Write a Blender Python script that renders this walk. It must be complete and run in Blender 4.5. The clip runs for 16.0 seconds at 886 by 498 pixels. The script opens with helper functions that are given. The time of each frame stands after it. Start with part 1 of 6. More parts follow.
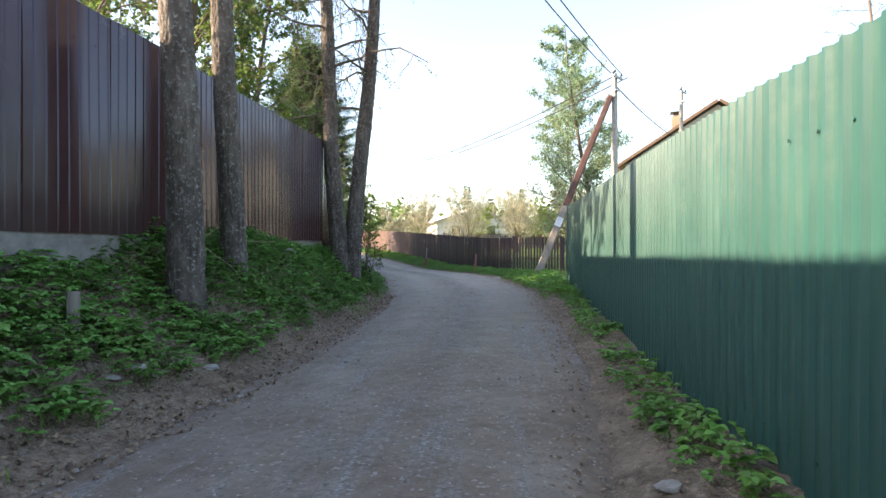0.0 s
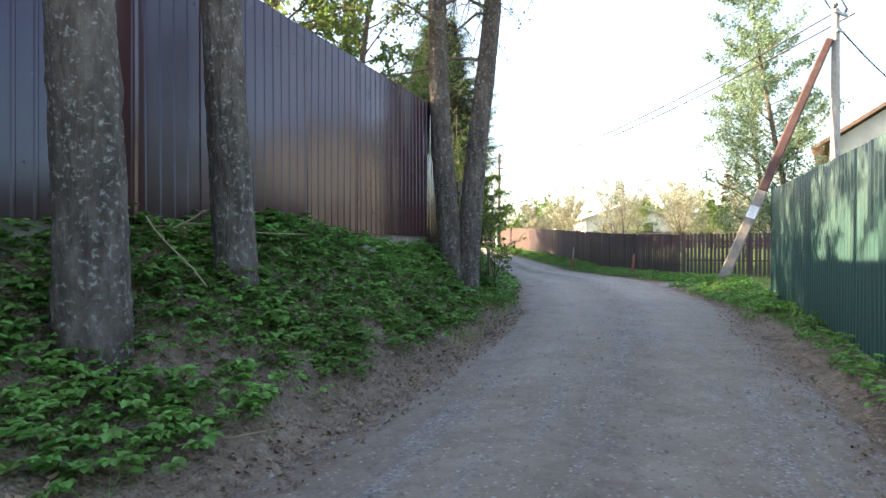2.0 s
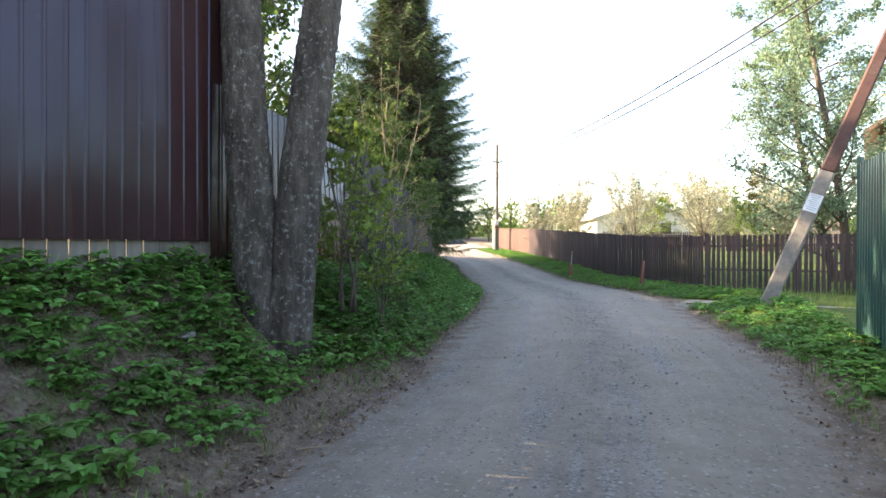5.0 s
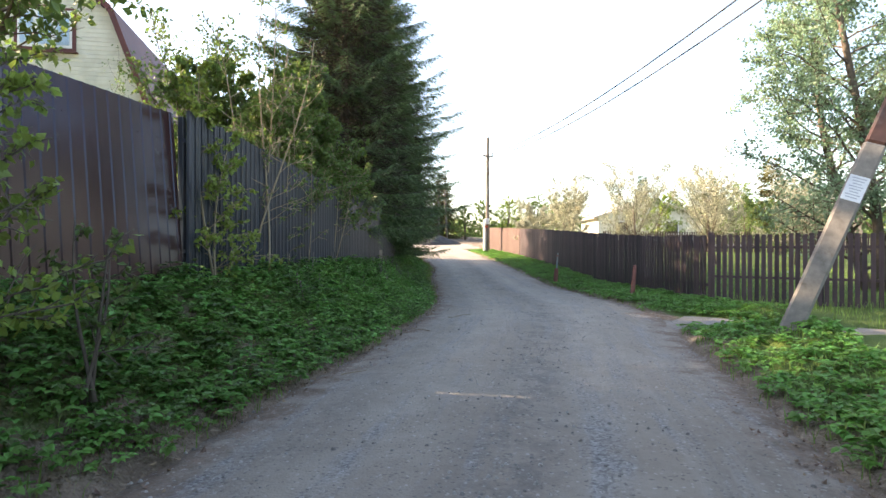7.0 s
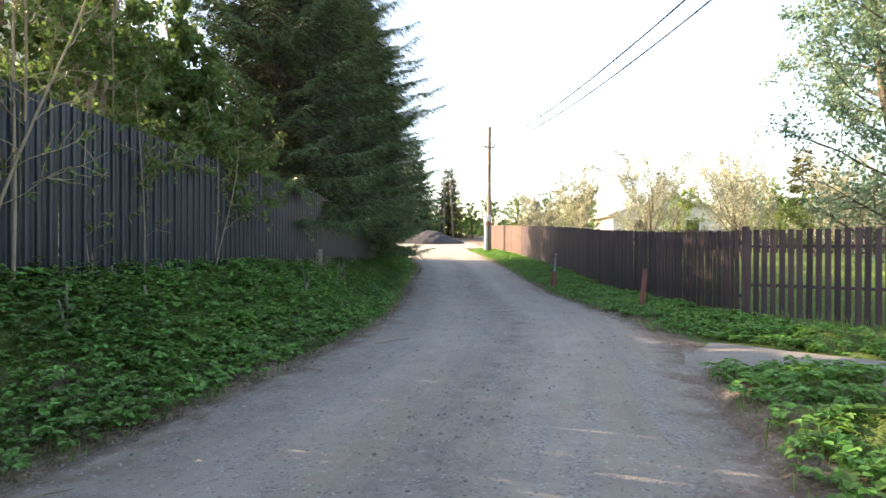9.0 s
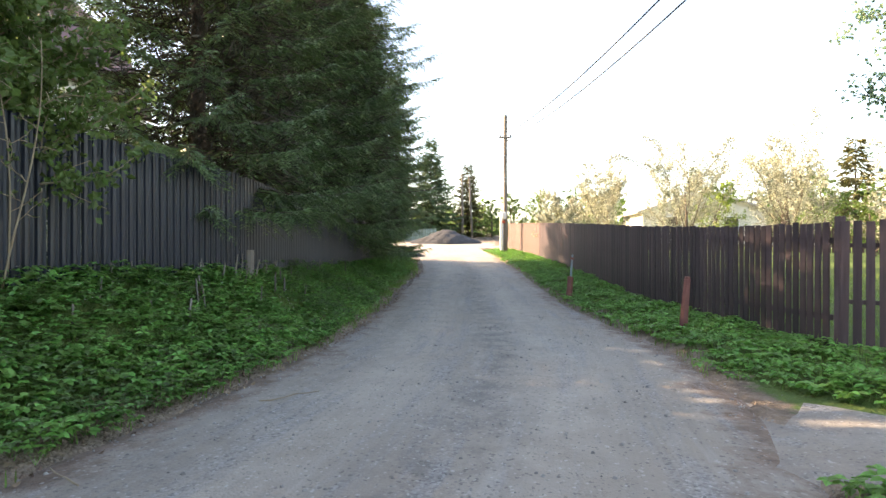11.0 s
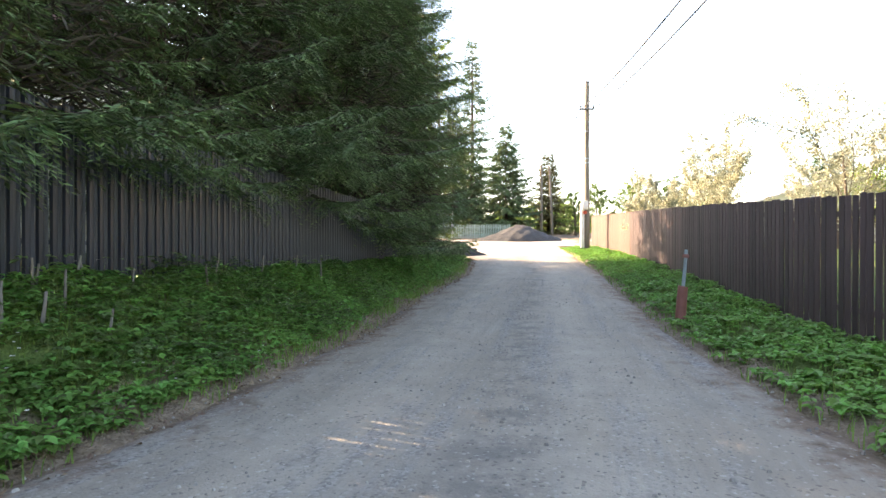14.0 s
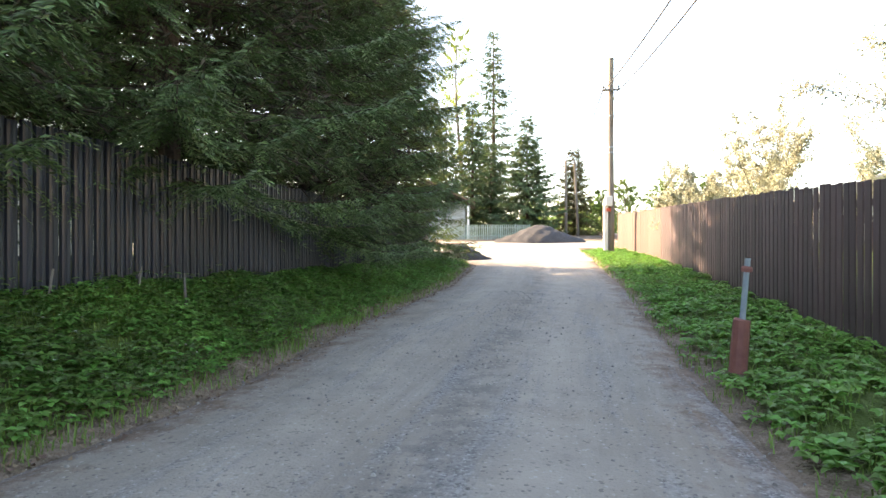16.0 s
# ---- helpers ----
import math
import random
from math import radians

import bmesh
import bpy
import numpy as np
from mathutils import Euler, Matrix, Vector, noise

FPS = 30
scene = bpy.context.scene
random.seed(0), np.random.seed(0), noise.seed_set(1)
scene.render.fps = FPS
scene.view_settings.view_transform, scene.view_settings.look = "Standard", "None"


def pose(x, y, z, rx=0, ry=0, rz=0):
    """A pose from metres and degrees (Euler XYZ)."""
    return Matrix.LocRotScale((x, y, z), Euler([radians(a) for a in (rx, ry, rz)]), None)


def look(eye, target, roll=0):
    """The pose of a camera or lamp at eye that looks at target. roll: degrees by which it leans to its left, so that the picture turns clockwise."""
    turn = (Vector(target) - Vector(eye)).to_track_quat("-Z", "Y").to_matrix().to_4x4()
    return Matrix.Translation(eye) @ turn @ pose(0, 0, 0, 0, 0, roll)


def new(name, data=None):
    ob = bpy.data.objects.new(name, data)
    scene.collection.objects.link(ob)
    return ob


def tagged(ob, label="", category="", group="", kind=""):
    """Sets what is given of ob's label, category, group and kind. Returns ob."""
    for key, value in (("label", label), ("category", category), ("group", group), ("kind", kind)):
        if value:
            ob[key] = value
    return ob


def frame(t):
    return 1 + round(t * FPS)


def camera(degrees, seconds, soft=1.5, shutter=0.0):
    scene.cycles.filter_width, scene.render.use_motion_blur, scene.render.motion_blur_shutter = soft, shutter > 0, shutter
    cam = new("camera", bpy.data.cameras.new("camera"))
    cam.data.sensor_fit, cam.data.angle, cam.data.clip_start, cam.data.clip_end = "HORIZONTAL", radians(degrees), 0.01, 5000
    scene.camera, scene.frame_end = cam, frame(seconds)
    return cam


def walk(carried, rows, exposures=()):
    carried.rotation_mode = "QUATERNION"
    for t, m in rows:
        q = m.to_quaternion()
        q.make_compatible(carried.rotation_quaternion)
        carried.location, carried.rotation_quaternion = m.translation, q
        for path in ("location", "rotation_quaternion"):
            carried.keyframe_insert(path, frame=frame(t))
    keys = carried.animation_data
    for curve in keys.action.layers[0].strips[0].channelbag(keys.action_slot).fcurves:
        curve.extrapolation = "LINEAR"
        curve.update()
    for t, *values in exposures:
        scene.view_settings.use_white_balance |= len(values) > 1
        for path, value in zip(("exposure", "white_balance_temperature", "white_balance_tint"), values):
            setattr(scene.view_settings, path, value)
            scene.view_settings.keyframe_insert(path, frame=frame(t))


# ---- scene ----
cam = camera(74.5, 16.0)
METRES, EYE, TILT, LEAN, TURN = 27.0, 1.25, 0.0, 0.0, -23.8
ROWS = [
    (0.0, 0.0, 0.0, 0.0, -0.0, -0.23, 0.06),
    (0.5, 0.0007, 0.0293, -0.0002, 5.29, -0.21, 0.09),
    (1.0, -0.0005, 0.062, -0.0011, 10.9, -0.24, 0.04),
    (1.5, -0.0008, 0.0946, -0.0016, 12.57, -0.22, 0.08),
    (2.0, -0.0005, 0.1292, -0.0012, 14.39, -0.27, -0.0),
    (2.5, 0.0023, 0.16, -0.0003, 14.64, -0.24, 0.01),
    (3.0, 0.0052, 0.192, -0.0003, 15.23, -0.24, -0.02),
    (3.5, 0.0096, 0.2226, 0.0003, 15.34, -0.22, -0.02),
    (4.0, 0.0126, 0.2542, 0.001, 15.7, -0.22, -0.07),
    (6.5, 0.0403, 0.4015, 0.005, 16.55, -0.15, 0.03),
    (7.0, 0.0451, 0.4324, 0.0046, 16.98, -0.18, -0.05),
    (7.5, 0.0494, 0.463, 0.0045, 17.26, -0.17, -0.07),
    (8.0, 0.0511, 0.4951, 0.0043, 17.83, -0.22, -0.12),
    (8.5, 0.0531, 0.525, 0.0044, 18.06, -0.2, -0.11),
    (9.0, 0.0545, 0.5562, 0.0038, 18.72, -0.22, -0.15),
    (11.5, 0.0438, 0.7006, 0.0039, 22.92, -0.23, -0.06),
    (12.0, 0.0363, 0.7336, 0.0029, 24.85, -0.28, -0.14),
    (12.5, 0.0295, 0.7653, 0.0017, 26.3, -0.2, -0.09),
    (13.0, 0.0215, 0.7991, 0.0003, 27.97, -0.24, -0.08),
    (13.5, 0.0148, 0.8316, -0.0007, 29.13, -0.16, -0.04),
    (14.0, 0.0093, 0.865, -0.0018, 29.91, -0.2, -0.04),
    (14.5, 0.0054, 0.8972, -0.0015, 30.4, -0.11, 0.02),
    (15.0, 0.0001, 0.9277, -0.0015, 30.82, -0.09, 0.03),
    (15.5, -0.0055, 0.9576, -0.0008, 31.63, -0.02, 0.07),
    (16.0, -0.0135, 0.989, 0.0002, 32.95, -0.07, 0.03),
]
walk(cam, [(t, pose(0, 0, EYE, TILT, LEAN, TURN) @ pose(METRES * x, METRES * y, METRES * z, 90 + pitch, roll, yaw)) for t, x, y, z, yaw, pitch, roll in ROWS],
     exposures=[(0.0, 1.95, 7100, 14), (1.2, 2.24, 7200, 14), (4.0, 2.3, 7300, 14), (7.0, 2.12, 7300, 14), (9.2, 2.15, 7500, 14), (12.0, 2.5, 7800, 14), (14.0, 2.62, 7800, 14), (16.0, 2.66, 7800, 14)])

# ---------------------------------------------------------------- light
SUN_AZ, SUN_EL = -70.0, 24.0          # degrees clockwise from +y, and above the horizon
world = bpy.data.worlds.new("sky")
scene.world = world
world.use_nodes = True
wn = world.node_tree
sky = wn.nodes.new("ShaderNodeTexSky")
sky.sky_type = 'NISHITA'
sky.sun_disc = False
sky.sun_elevation = radians(SUN_EL)
sky.sun_rotation = radians(SUN_AZ)
sky.air_density, sky.dust_density, sky.ozone_density = 1.0, 1.4, 1.2
haze = wn.nodes.new("ShaderNodeMix")          # thin white haze over the clear sky
haze.data_type = 'RGBA'
haze.inputs[0].default_value = 0.08
haze.inputs[7].default_value = (3.0, 3.1, 3.2, 1)
wn.links.new(sky.outputs[0], haze.inputs[6])
wn.nodes["Background"].inputs["Strength"].default_value = 0.15
wn.links.new(haze.outputs[2], wn.nodes["Background"].inputs["Color"])
to_sun = Vector((math.sin(radians(SUN_AZ)) * math.cos(radians(SUN_EL)), math.cos(radians(SUN_AZ)) * math.cos(radians(SUN_EL)), math.sin(radians(SUN_EL))))
sun_data = bpy.data.lights.new("sun", 'SUN')
sun_data.energy, sun_data.angle, sun_data.color = 5.2, radians(0.6), (1.0, 0.80, 0.58)
sun = new("sun", sun_data)
sun.matrix_world = look(to_sun * 100, (0, 0, 0))

# ---------------------------------------------------------------- materials


def material(name, colours, rough=0.8, metal=0.0, scale=6.0, stretch=(1, 1, 1), bump=0.2, bump_scale=40.0, bump_dist=0.01,
             per_piece=0.0, islands=False, big=0.8, spec=0.5, stains=None, stain_amount=0.0, translucent=0.0, coords="Object", coat=0.0, stain_scale=0.0, tint=(1, 1, 1)):
    """Noise at two scales between two or three colours, with fine relief; per_piece varies the value from piece to piece."""
    m = bpy.data.materials.new(name)
    m.use_nodes = True
    t = m.node_tree
    N, L = t.nodes, t.links
    b = N["Principled BSDF"]
    co = N.new("ShaderNodeTexCoord")
    mp = N.new("ShaderNodeMapping")
    mp.inputs["Scale"].default_value = stretch
    L.new(co.outputs[coords], mp.inputs[0])
    n1 = N.new("ShaderNodeTexNoise")
    n1.inputs["Scale"].default_value = scale
    n1.inputs["Detail"].default_value = 8
    n1.inputs["Roughness"].default_value = 0.65
    L.new(mp.outputs[0], n1.inputs["Vector"])
    n2 = N.new("ShaderNodeTexNoise")
    n2.inputs["Scale"].default_value = big
    n2.inputs["Detail"].default_value = 4
    L.new(co.outputs[coords], n2.inputs["Vector"])
    ramp = N.new("ShaderNodeValToRGB")
    r = ramp.color_ramp
    r.elements[0].position, r.elements[1].position = 0.3, 0.7
    r.elements[0].color, r.elements[1].color = (*colours[0], 1), (*colours[-1], 1)
    if len(colours) == 3:
        e = r.elements.new(0.5)
        e.color = (*colours[1], 1)
    L.new(n1.outputs["Fac"], ramp.inputs[0])
    val = N.new("ShaderNodeMapRange")
    val.inputs[1].default_value, val.inputs[2].default_value = 0.25, 0.75
    val.inputs[3].default_value, val.inputs[4].default_value = 0.78, 1.22
    L.new(n2.outputs["Fac"], val.inputs[0])
    hsv = N.new("ShaderNodeHueSaturation")
    L.new(ramp.outputs[0], hsv.inputs["Color"])
    last = val.outputs[0]
    if per_piece:
        if islands:
            rnd = N.new("ShaderNodeNewGeometry").outputs["Random Per Island"]
        else:
            rnd = N.new("ShaderNodeObjectInfo").outputs["Random"]
        mr = N.new("ShaderNodeMapRange")
        mr.inputs[3].default_value, mr.inputs[4].default_value = 1 - per_piece, 1 + per_piece
        L.new(rnd, mr.inputs[0])
        mul = N.new("ShaderNodeMath")
        mul.operation = 'MULTIPLY'
        L.new(mr.outputs[0], mul.inputs[0])
        L.new(last, mul.inputs[1])
        last = mul.outputs[0]
        hu = N.new("ShaderNodeMapRange")
        hu.inputs[3].default_value, hu.inputs[4].default_value = 0.5 - per_piece * 0.05, 0.5 + per_piece * 0.05
        L.new(rnd, hu.inputs[0])
        L.new(hu.outputs[0], hsv.inputs["Hue"])
    L.new(last, hsv.inputs["Value"])
    colour = hsv.outputs[0]
    if stains:
        n3 = N.new("ShaderNodeTexNoise")
        n3.inputs["Scale"].default_value = stain_scale or big * 3.1
        n3.inputs["Detail"].default_value = 9
        n3.inputs["Roughness"].default_value = 0.7
        L.new(co.outputs[coords], n3.inputs["Vector"])
        cut = N.new("ShaderNodeMapRange")
        cut.inputs[1].default_value, cut.inputs[2].default_value = 0.62 - stain_amount * 0.3, 0.72 - stain_amount * 0.25
        L.new(n3.outputs["Fac"], cut.inputs[0])
        mix = N.new("ShaderNodeMix")
        mix.data_type = 'RGBA'
        L.new(cut.outputs[0], mix.inputs[0])
        L.new(colour, mix.inputs[6])
        mix.inputs[7].default_value = (*stains, 1)
        colour = mix.outputs[2]
    L.new(colour, b.inputs["Base Color"])
    rr = N.new("ShaderNodeMapRange")
    rr.inputs[3].default_value, rr.inputs[4].default_value = max(0.02, rough - 0.1), min(1, rough + 0.1)
    L.new(n1.outputs["Fac"], rr.inputs[0])
    L.new(rr.outputs[0], b.inputs["Roughness"])
    b.inputs["Metallic"].default_value = metal
    b.inputs["Specular IOR Level"].default_value = spec
    b.inputs["Coat Weight"].default_value = coat
    b.inputs["Specular Tint"].default_value = (*tint, 1)
    if bump:
        n4 = N.new("ShaderNodeTexNoise")
        n4.inputs["Scale"].default_value = bump_scale
        n4.inputs["Detail"].default_value = 6
        L.new(mp.outputs[0], n4.inputs["Vector"])
        bp = N.new("ShaderNodeBump")
        bp.inputs["Strength"].default_value = bump
        bp.inputs["Distance"].default_value = bump_dist
        L.new(n4.outputs["Fac"], bp.inputs["Height"])
        L.new(bp.outputs[0], b.inputs["Normal"])
    if translucent:
        tr = N.new("ShaderNodeBsdfTranslucent")
        L.new(colour, tr.inputs["Color"])
        mx = N.new("ShaderNodeMixShader")
        mx.inputs[0].default_value = translucent
        L.new(b.outputs[0], mx.inputs[1])
        L.new(tr.outputs[0], mx.inputs[2])
        L.new(mx.outputs[0], N["Material Output"].inputs["Surface"])
    return m


# bluish specular tint: the blue sky's reflection is put into the sheen colour
M_BROWN = material("brown_coated_steel", [(0.042, 0.019, 0.019), (0.056, 0.027, 0.026)], rough=0.17, scale=3, stretch=(1, 1, 0.2), bump=0.05, bump_scale=5, bump_dist=0.02, stains=(0.09, 0.07, 0.06), stain_amount=0.0, spec=0.42, tint=(0.48, 0.70, 1.0))
M_GREEN = material("green_coated_steel", [(0.020, 0.078, 0.072), (0.034, 0.102, 0.090)], rough=0.34, scale=4, stretch=(1, 1, 0.3), bump=0.05, bump_scale=5, bump_dist=0.02, stains=(0.052, 0.112, 0.098), stain_amount=0.2, stain_scale=1.4, spec=0.6)
M_GREY = material("grey_coated_steel", [(0.016, 0.020, 0.030), (0.027, 0.032, 0.045)], rough=0.36, scale=5, stretch=(1, 1, 0.2), bump=0.06, bump_scale=8, per_piece=0.15, spec=0.5)
M_PLANK = material("brown_stained_wood", [(0.036, 0.023, 0.028), (0.060, 0.039, 0.045), (0.094, 0.068, 0.073)], rough=0.72, scale=14, stretch=(1, 1, 0.06), bump=0.5, bump_scale=30, bump_dist=0.006, per_piece=0.35)
M_OLDPLANK = material("faded_brown_wood", [(0.072, 0.042, 0.038), (0.115, 0.072, 0.064)], rough=0.8, scale=12, stretch=(1, 1, 0.06), bump=0.5, bump_scale=30, bump_dist=0.006, per_piece=0.2)
M_GREYWOOD = material("weathered_grey_wood", [(0.13, 0.115, 0.10), (0.26, 0.23, 0.20)], rough=0.85, scale=10, stretch=(1, 1, 0.08), bump=0.6, bump_scale=30, bump_dist=0.006, per_piece=0.2)
M_POLEWOOD = material("pole_wood", [(0.12, 0.10, 0.085), (0.22, 0.19, 0.16)], rough=0.85, scale=10, stretch=(1, 1, 0.05), bump=0.6, bump_scale=30, bump_dist=0.008)
M_CONCRETE = material("concrete", [(0.26, 0.25, 0.235), (0.40, 0.385, 0.36)], rough=0.9, scale=9, bump=0.4, bump_scale=60, bump_dist=0.006, stains=(0.16, 0.14, 0.11), stain_amount=0.15)
# red primer, darkened because the strut's shade is put into its colour
M_RUST = material("red_primer", [(0.060, 0.030, 0.027), (0.092, 0.048, 0.043)], rough=0.75, scale=8, bump=0.3, bump_scale=60, bump_dist=0.004, stains=(0.11, 0.085, 0.075), stain_amount=0.25)
M_MARKER = material("faded_red_paint", [(0.20, 0.075, 0.066), (0.30, 0.125, 0.105)], rough=0.7, scale=8, bump=0.3, bump_scale=60, bump_dist=0.004, stains=(0.16, 0.10, 0.085), stain_amount=0.15)
M_BARK = material("grey_bark", [(0.026, 0.020, 0.017), (0.080, 0.064, 0.053), (0.155, 0.136, 0.118)], rough=0.95, scale=9, stretch=(1, 1, 0.35), bump=1.0, bump_scale=20, bump_dist=0.06, stains=(0.26, 0.265, 0.245), stain_amount=0.25, big=1.2, stain_scale=24)
M_TWIG = material("twig_bark", [(0.07, 0.055, 0.042), (0.15, 0.12, 0.095)], rough=0.9, scale=9, bump=0.3)
M_PALETWIG = material("pale_dry_stem", [(0.22, 0.17, 0.11), (0.36, 0.29, 0.20)], rough=0.9, scale=9, bump=0.3)
M_SPRUCEBARK = material("spruce_bark", [(0.05, 0.035, 0.028), (0.11, 0.08, 0.065)], rough=0.95, scale=10, bump=0.8, bump_scale=30, bump_dist=0.02)
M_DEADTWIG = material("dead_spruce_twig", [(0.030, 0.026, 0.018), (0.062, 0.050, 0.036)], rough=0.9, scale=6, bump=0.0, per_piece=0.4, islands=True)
M_NEEDLE = material("spruce_needles", [(0.044, 0.084, 0.032), (0.132, 0.198, 0.066)], rough=0.5, scale=2.0, bump=0.0, per_piece=0.5, islands=True, big=0.6, translucent=0.12)
M_LIGHTNEEDLE = material("light_spruce_needles", [(0.060, 0.085, 0.024), (0.105, 0.145, 0.042)], rough=0.55, scale=1.5, bump=0.0, per_piece=0.3, islands=True, translucent=0.25)
M_FARNEEDLE = material("far_spruce_needles", [(0.045, 0.080, 0.034), (0.090, 0.140, 0.055)], rough=0.7, scale=1.0, bump=0.0, per_piece=0.35, islands=True, big=0.4, translucent=0.12)
M_TANNEEDLE = material("yellowing_spruce_needles", [(0.075, 0.075, 0.025), (0.13, 0.12, 0.04)], rough=0.7, scale=1.0, bump=0.0, per_piece=0.3, islands=True, translucent=0.15)
M_HERB = material("ground_elder_leaf", [(0.108, 0.240, 0.060), (0.195, 0.375, 0.090)], rough=0.5, scale=3, bump=0.0, per_piece=0.45, islands=True, translucent=0.35)
M_NETTLE = material("nettle_leaf", [(0.085, 0.150, 0.052), (0.150, 0.235, 0.080)], rough=0.6, scale=3, bump=0.0, per_piece=0.4, islands=True, translucent=0.3)
M_VERGE = material("verge_leaf", [(0.110, 0.262, 0.052), (0.195, 0.395, 0.084)], rough=0.5, scale=3, bump=0.0, per_piece=0.35, islands=True, translucent=0.4)
M_GRASS = material("grass_blade", [(0.125, 0.215, 0.045), (0.215, 0.335, 0.078)], rough=0.55, scale=3, bump=0.0, per_piece=0.35, islands=True, translucent=0.35)
M_LEAF = material("spring_leaf", [(0.085, 0.145, 0.035), (0.15, 0.22, 0.055)], rough=0.5, scale=2, bump=0.0, per_piece=0.3, islands=True, translucent=0.5)
M_SILVERLEAF = material("pale_willow_leaf", [(0.17, 0.27, 0.16), (0.28, 0.38, 0.24)], rough=0.4, scale=2, bump=0.0, per_piece=0.3, islands=True, translucent=0.5)
M_YELLOWLEAF = material("yellow_green_leaf", [(0.17, 0.25, 0.045), (0.28, 0.36, 0.075)], rough=0.5, scale=2, bump=0.0, per_piece=0.25, islands=True, translucent=0.5)
M_BLOSSOM = material("cream_blossom", [(0.27, 0.29, 0.19), (0.47, 0.46, 0.35)], rough=0.6, scale=2, bump=0.0, per_piece=0.25, islands=True, translucent=0.35)
M_DRYLEAF = material("dead_leaf", [(0.12, 0.078, 0.052), (0.27, 0.19, 0.135)], rough=0.85, scale=5, bump=0.2, per_piece=0.4, islands=True)
M_STONE = material("field_stone", [(0.22, 0.21, 0.20), (0.40, 0.39, 0.37)], rough=0.9, scale=12, bump=0.5, bump_scale=30, bump_dist=0.01)
M_GRAVEL = material("dark_gravel", [(0.19, 0.18, 0.168), (0.36, 0.345, 0.325)], rough=0.9, scale=9, bump=0.2, per_piece=0.32, islands=True)
M_WIRE = material("black_wire", [(0.012, 0.012, 0.013), (0.02, 0.02, 0.02)], rough=0.6, bump=0.0)
M_INSUL = material("dark_glazed_insulator", [(0.03, 0.025, 0.02), (0.05, 0.04, 0.03)], rough=0.3, bump=0.0)
M_STEEL = material("galvanised_steel", [(0.22, 0.24, 0.26), (0.36, 0.38, 0.40)], rough=0.45, metal=0.7, scale=12, bump=0.1)
M_CREAM = material("cream_siding", [(0.60, 0.57, 0.48), (0.70, 0.67, 0.58)], rough=0.7, scale=3, bump=0.1, per_piece=0.04)
M_DARKRED = material("dark_red_trim", [(0.085, 0.020, 0.018), (0.13, 0.035, 0.03)], rough=0.55, scale=6, bump=0.1)
M_WHITE = material("white_paint", [(0.70, 0.70, 0.69), (0.80, 0.80, 0.79)], rough=0.5, scale=6, bump=0.05)
M_CURTAIN = material("pale_blue_curtain", [(0.42, 0.55, 0.68), (0.58, 0.70, 0.80)], rough=0.9, scale=5, stretch=(6, 6, 0.3), bump=0.2)
M_ROOF = material("brown_roofing", [(0.10, 0.065, 0.045), (0.16, 0.11, 0.08)], rough=0.75, scale=6, bump=0.2)
M_SLATE = material("pale_corrugated_roofing", [(0.42, 0.39, 0.37), (0.55, 0.51, 0.48)], rough=0.85, scale=5, bump=0.3)
M_BRICK = material("chimney_brick", [(0.24, 0.16, 0.12), (0.36, 0.26, 0.20)], rough=0.9, scale=12, bump=0.4)
M_HEAP = material("dark_gravel_heap", [(0.024, 0.024, 0.027), (0.070, 0.070, 0.075)], rough=0.95, scale=30, bump=1.0, bump_scale=25, bump_dist=0.06)
M_PAPER = material("paper_notice", [(0.55, 0.60, 0.66), (0.66, 0.70, 0.74)], rough=0.7, scale=20, bump=0.0)
M_INK = material("printed_ink", [(0.30, 0.35, 0.42), (0.36, 0.41, 0.48)], rough=0.7, bump=0.0)
# concrete darkened to put the strut's shade into its colour; the plinth shares it
M_STRUT = material("darkened_concrete", [(0.15, 0.14, 0.13), (0.26, 0.245, 0.225)], rough=0.9, scale=9, bump=0.4, bump_scale=60, bump_dist=0.006, stains=(0.12, 0.10, 0.085), stain_amount=0.2)
M_PLASTIC = material("white_plastic", [(0.65, 0.65, 0.64), (0.75, 0.75, 0.74)], rough=0.4, bump=0.0)
M_KNOB = material("orange_plastic", [(0.55, 0.27, 0.13), (0.65, 0.34, 0.18)], rough=0.6, bump=0.0)
M_GRIP = material("yellow_plastic", [(0.6, 0.38, 0.04), (0.7, 0.45, 0.06)], rough=0.5, bump=0.0)
M_SPIKE = material("dark_steel", [(0.03, 0.03, 0.03), (0.06, 0.055, 0.05)], rough=0.5, bump=0.0)
M_REDPAINT = material("red_enamel", [(0.45, 0.06, 0.03), (0.55, 0.09, 0.04)], rough=0.5, bump=0.0)
M_PIPE = material("pale_blue_pipe", [(0.20, 0.26, 0.30), (0.32, 0.38, 0.41)], rough=0.55, scale=12, bump=0.1)
M_PICKET = material("pale_green_picket", [(0.20, 0.28, 0.25), (0.32, 0.40, 0.36)], rough=0.8, scale=8, bump=0.2, per_piece=0.2)
M_GREYHOUSE = material("grey_green_siding", [(0.24, 0.27, 0.27), (0.34, 0.36, 0.35)], rough=0.8, scale=6, bump=0.2, per_piece=0.12)

m = bpy.data.materials.new("window_glass")
m.use_nodes = True
m.node_tree.nodes["Principled BSDF"].inputs["Base Color"].default_value = (0.9, 0.95, 1, 1)
m.node_tree.nodes["Principled BSDF"].inputs["Transmission Weight"].default_value = 1.0
m.node_tree.nodes["Principled BSDF"].inputs["Roughness"].default_value = 0.02
M_GLASS = m


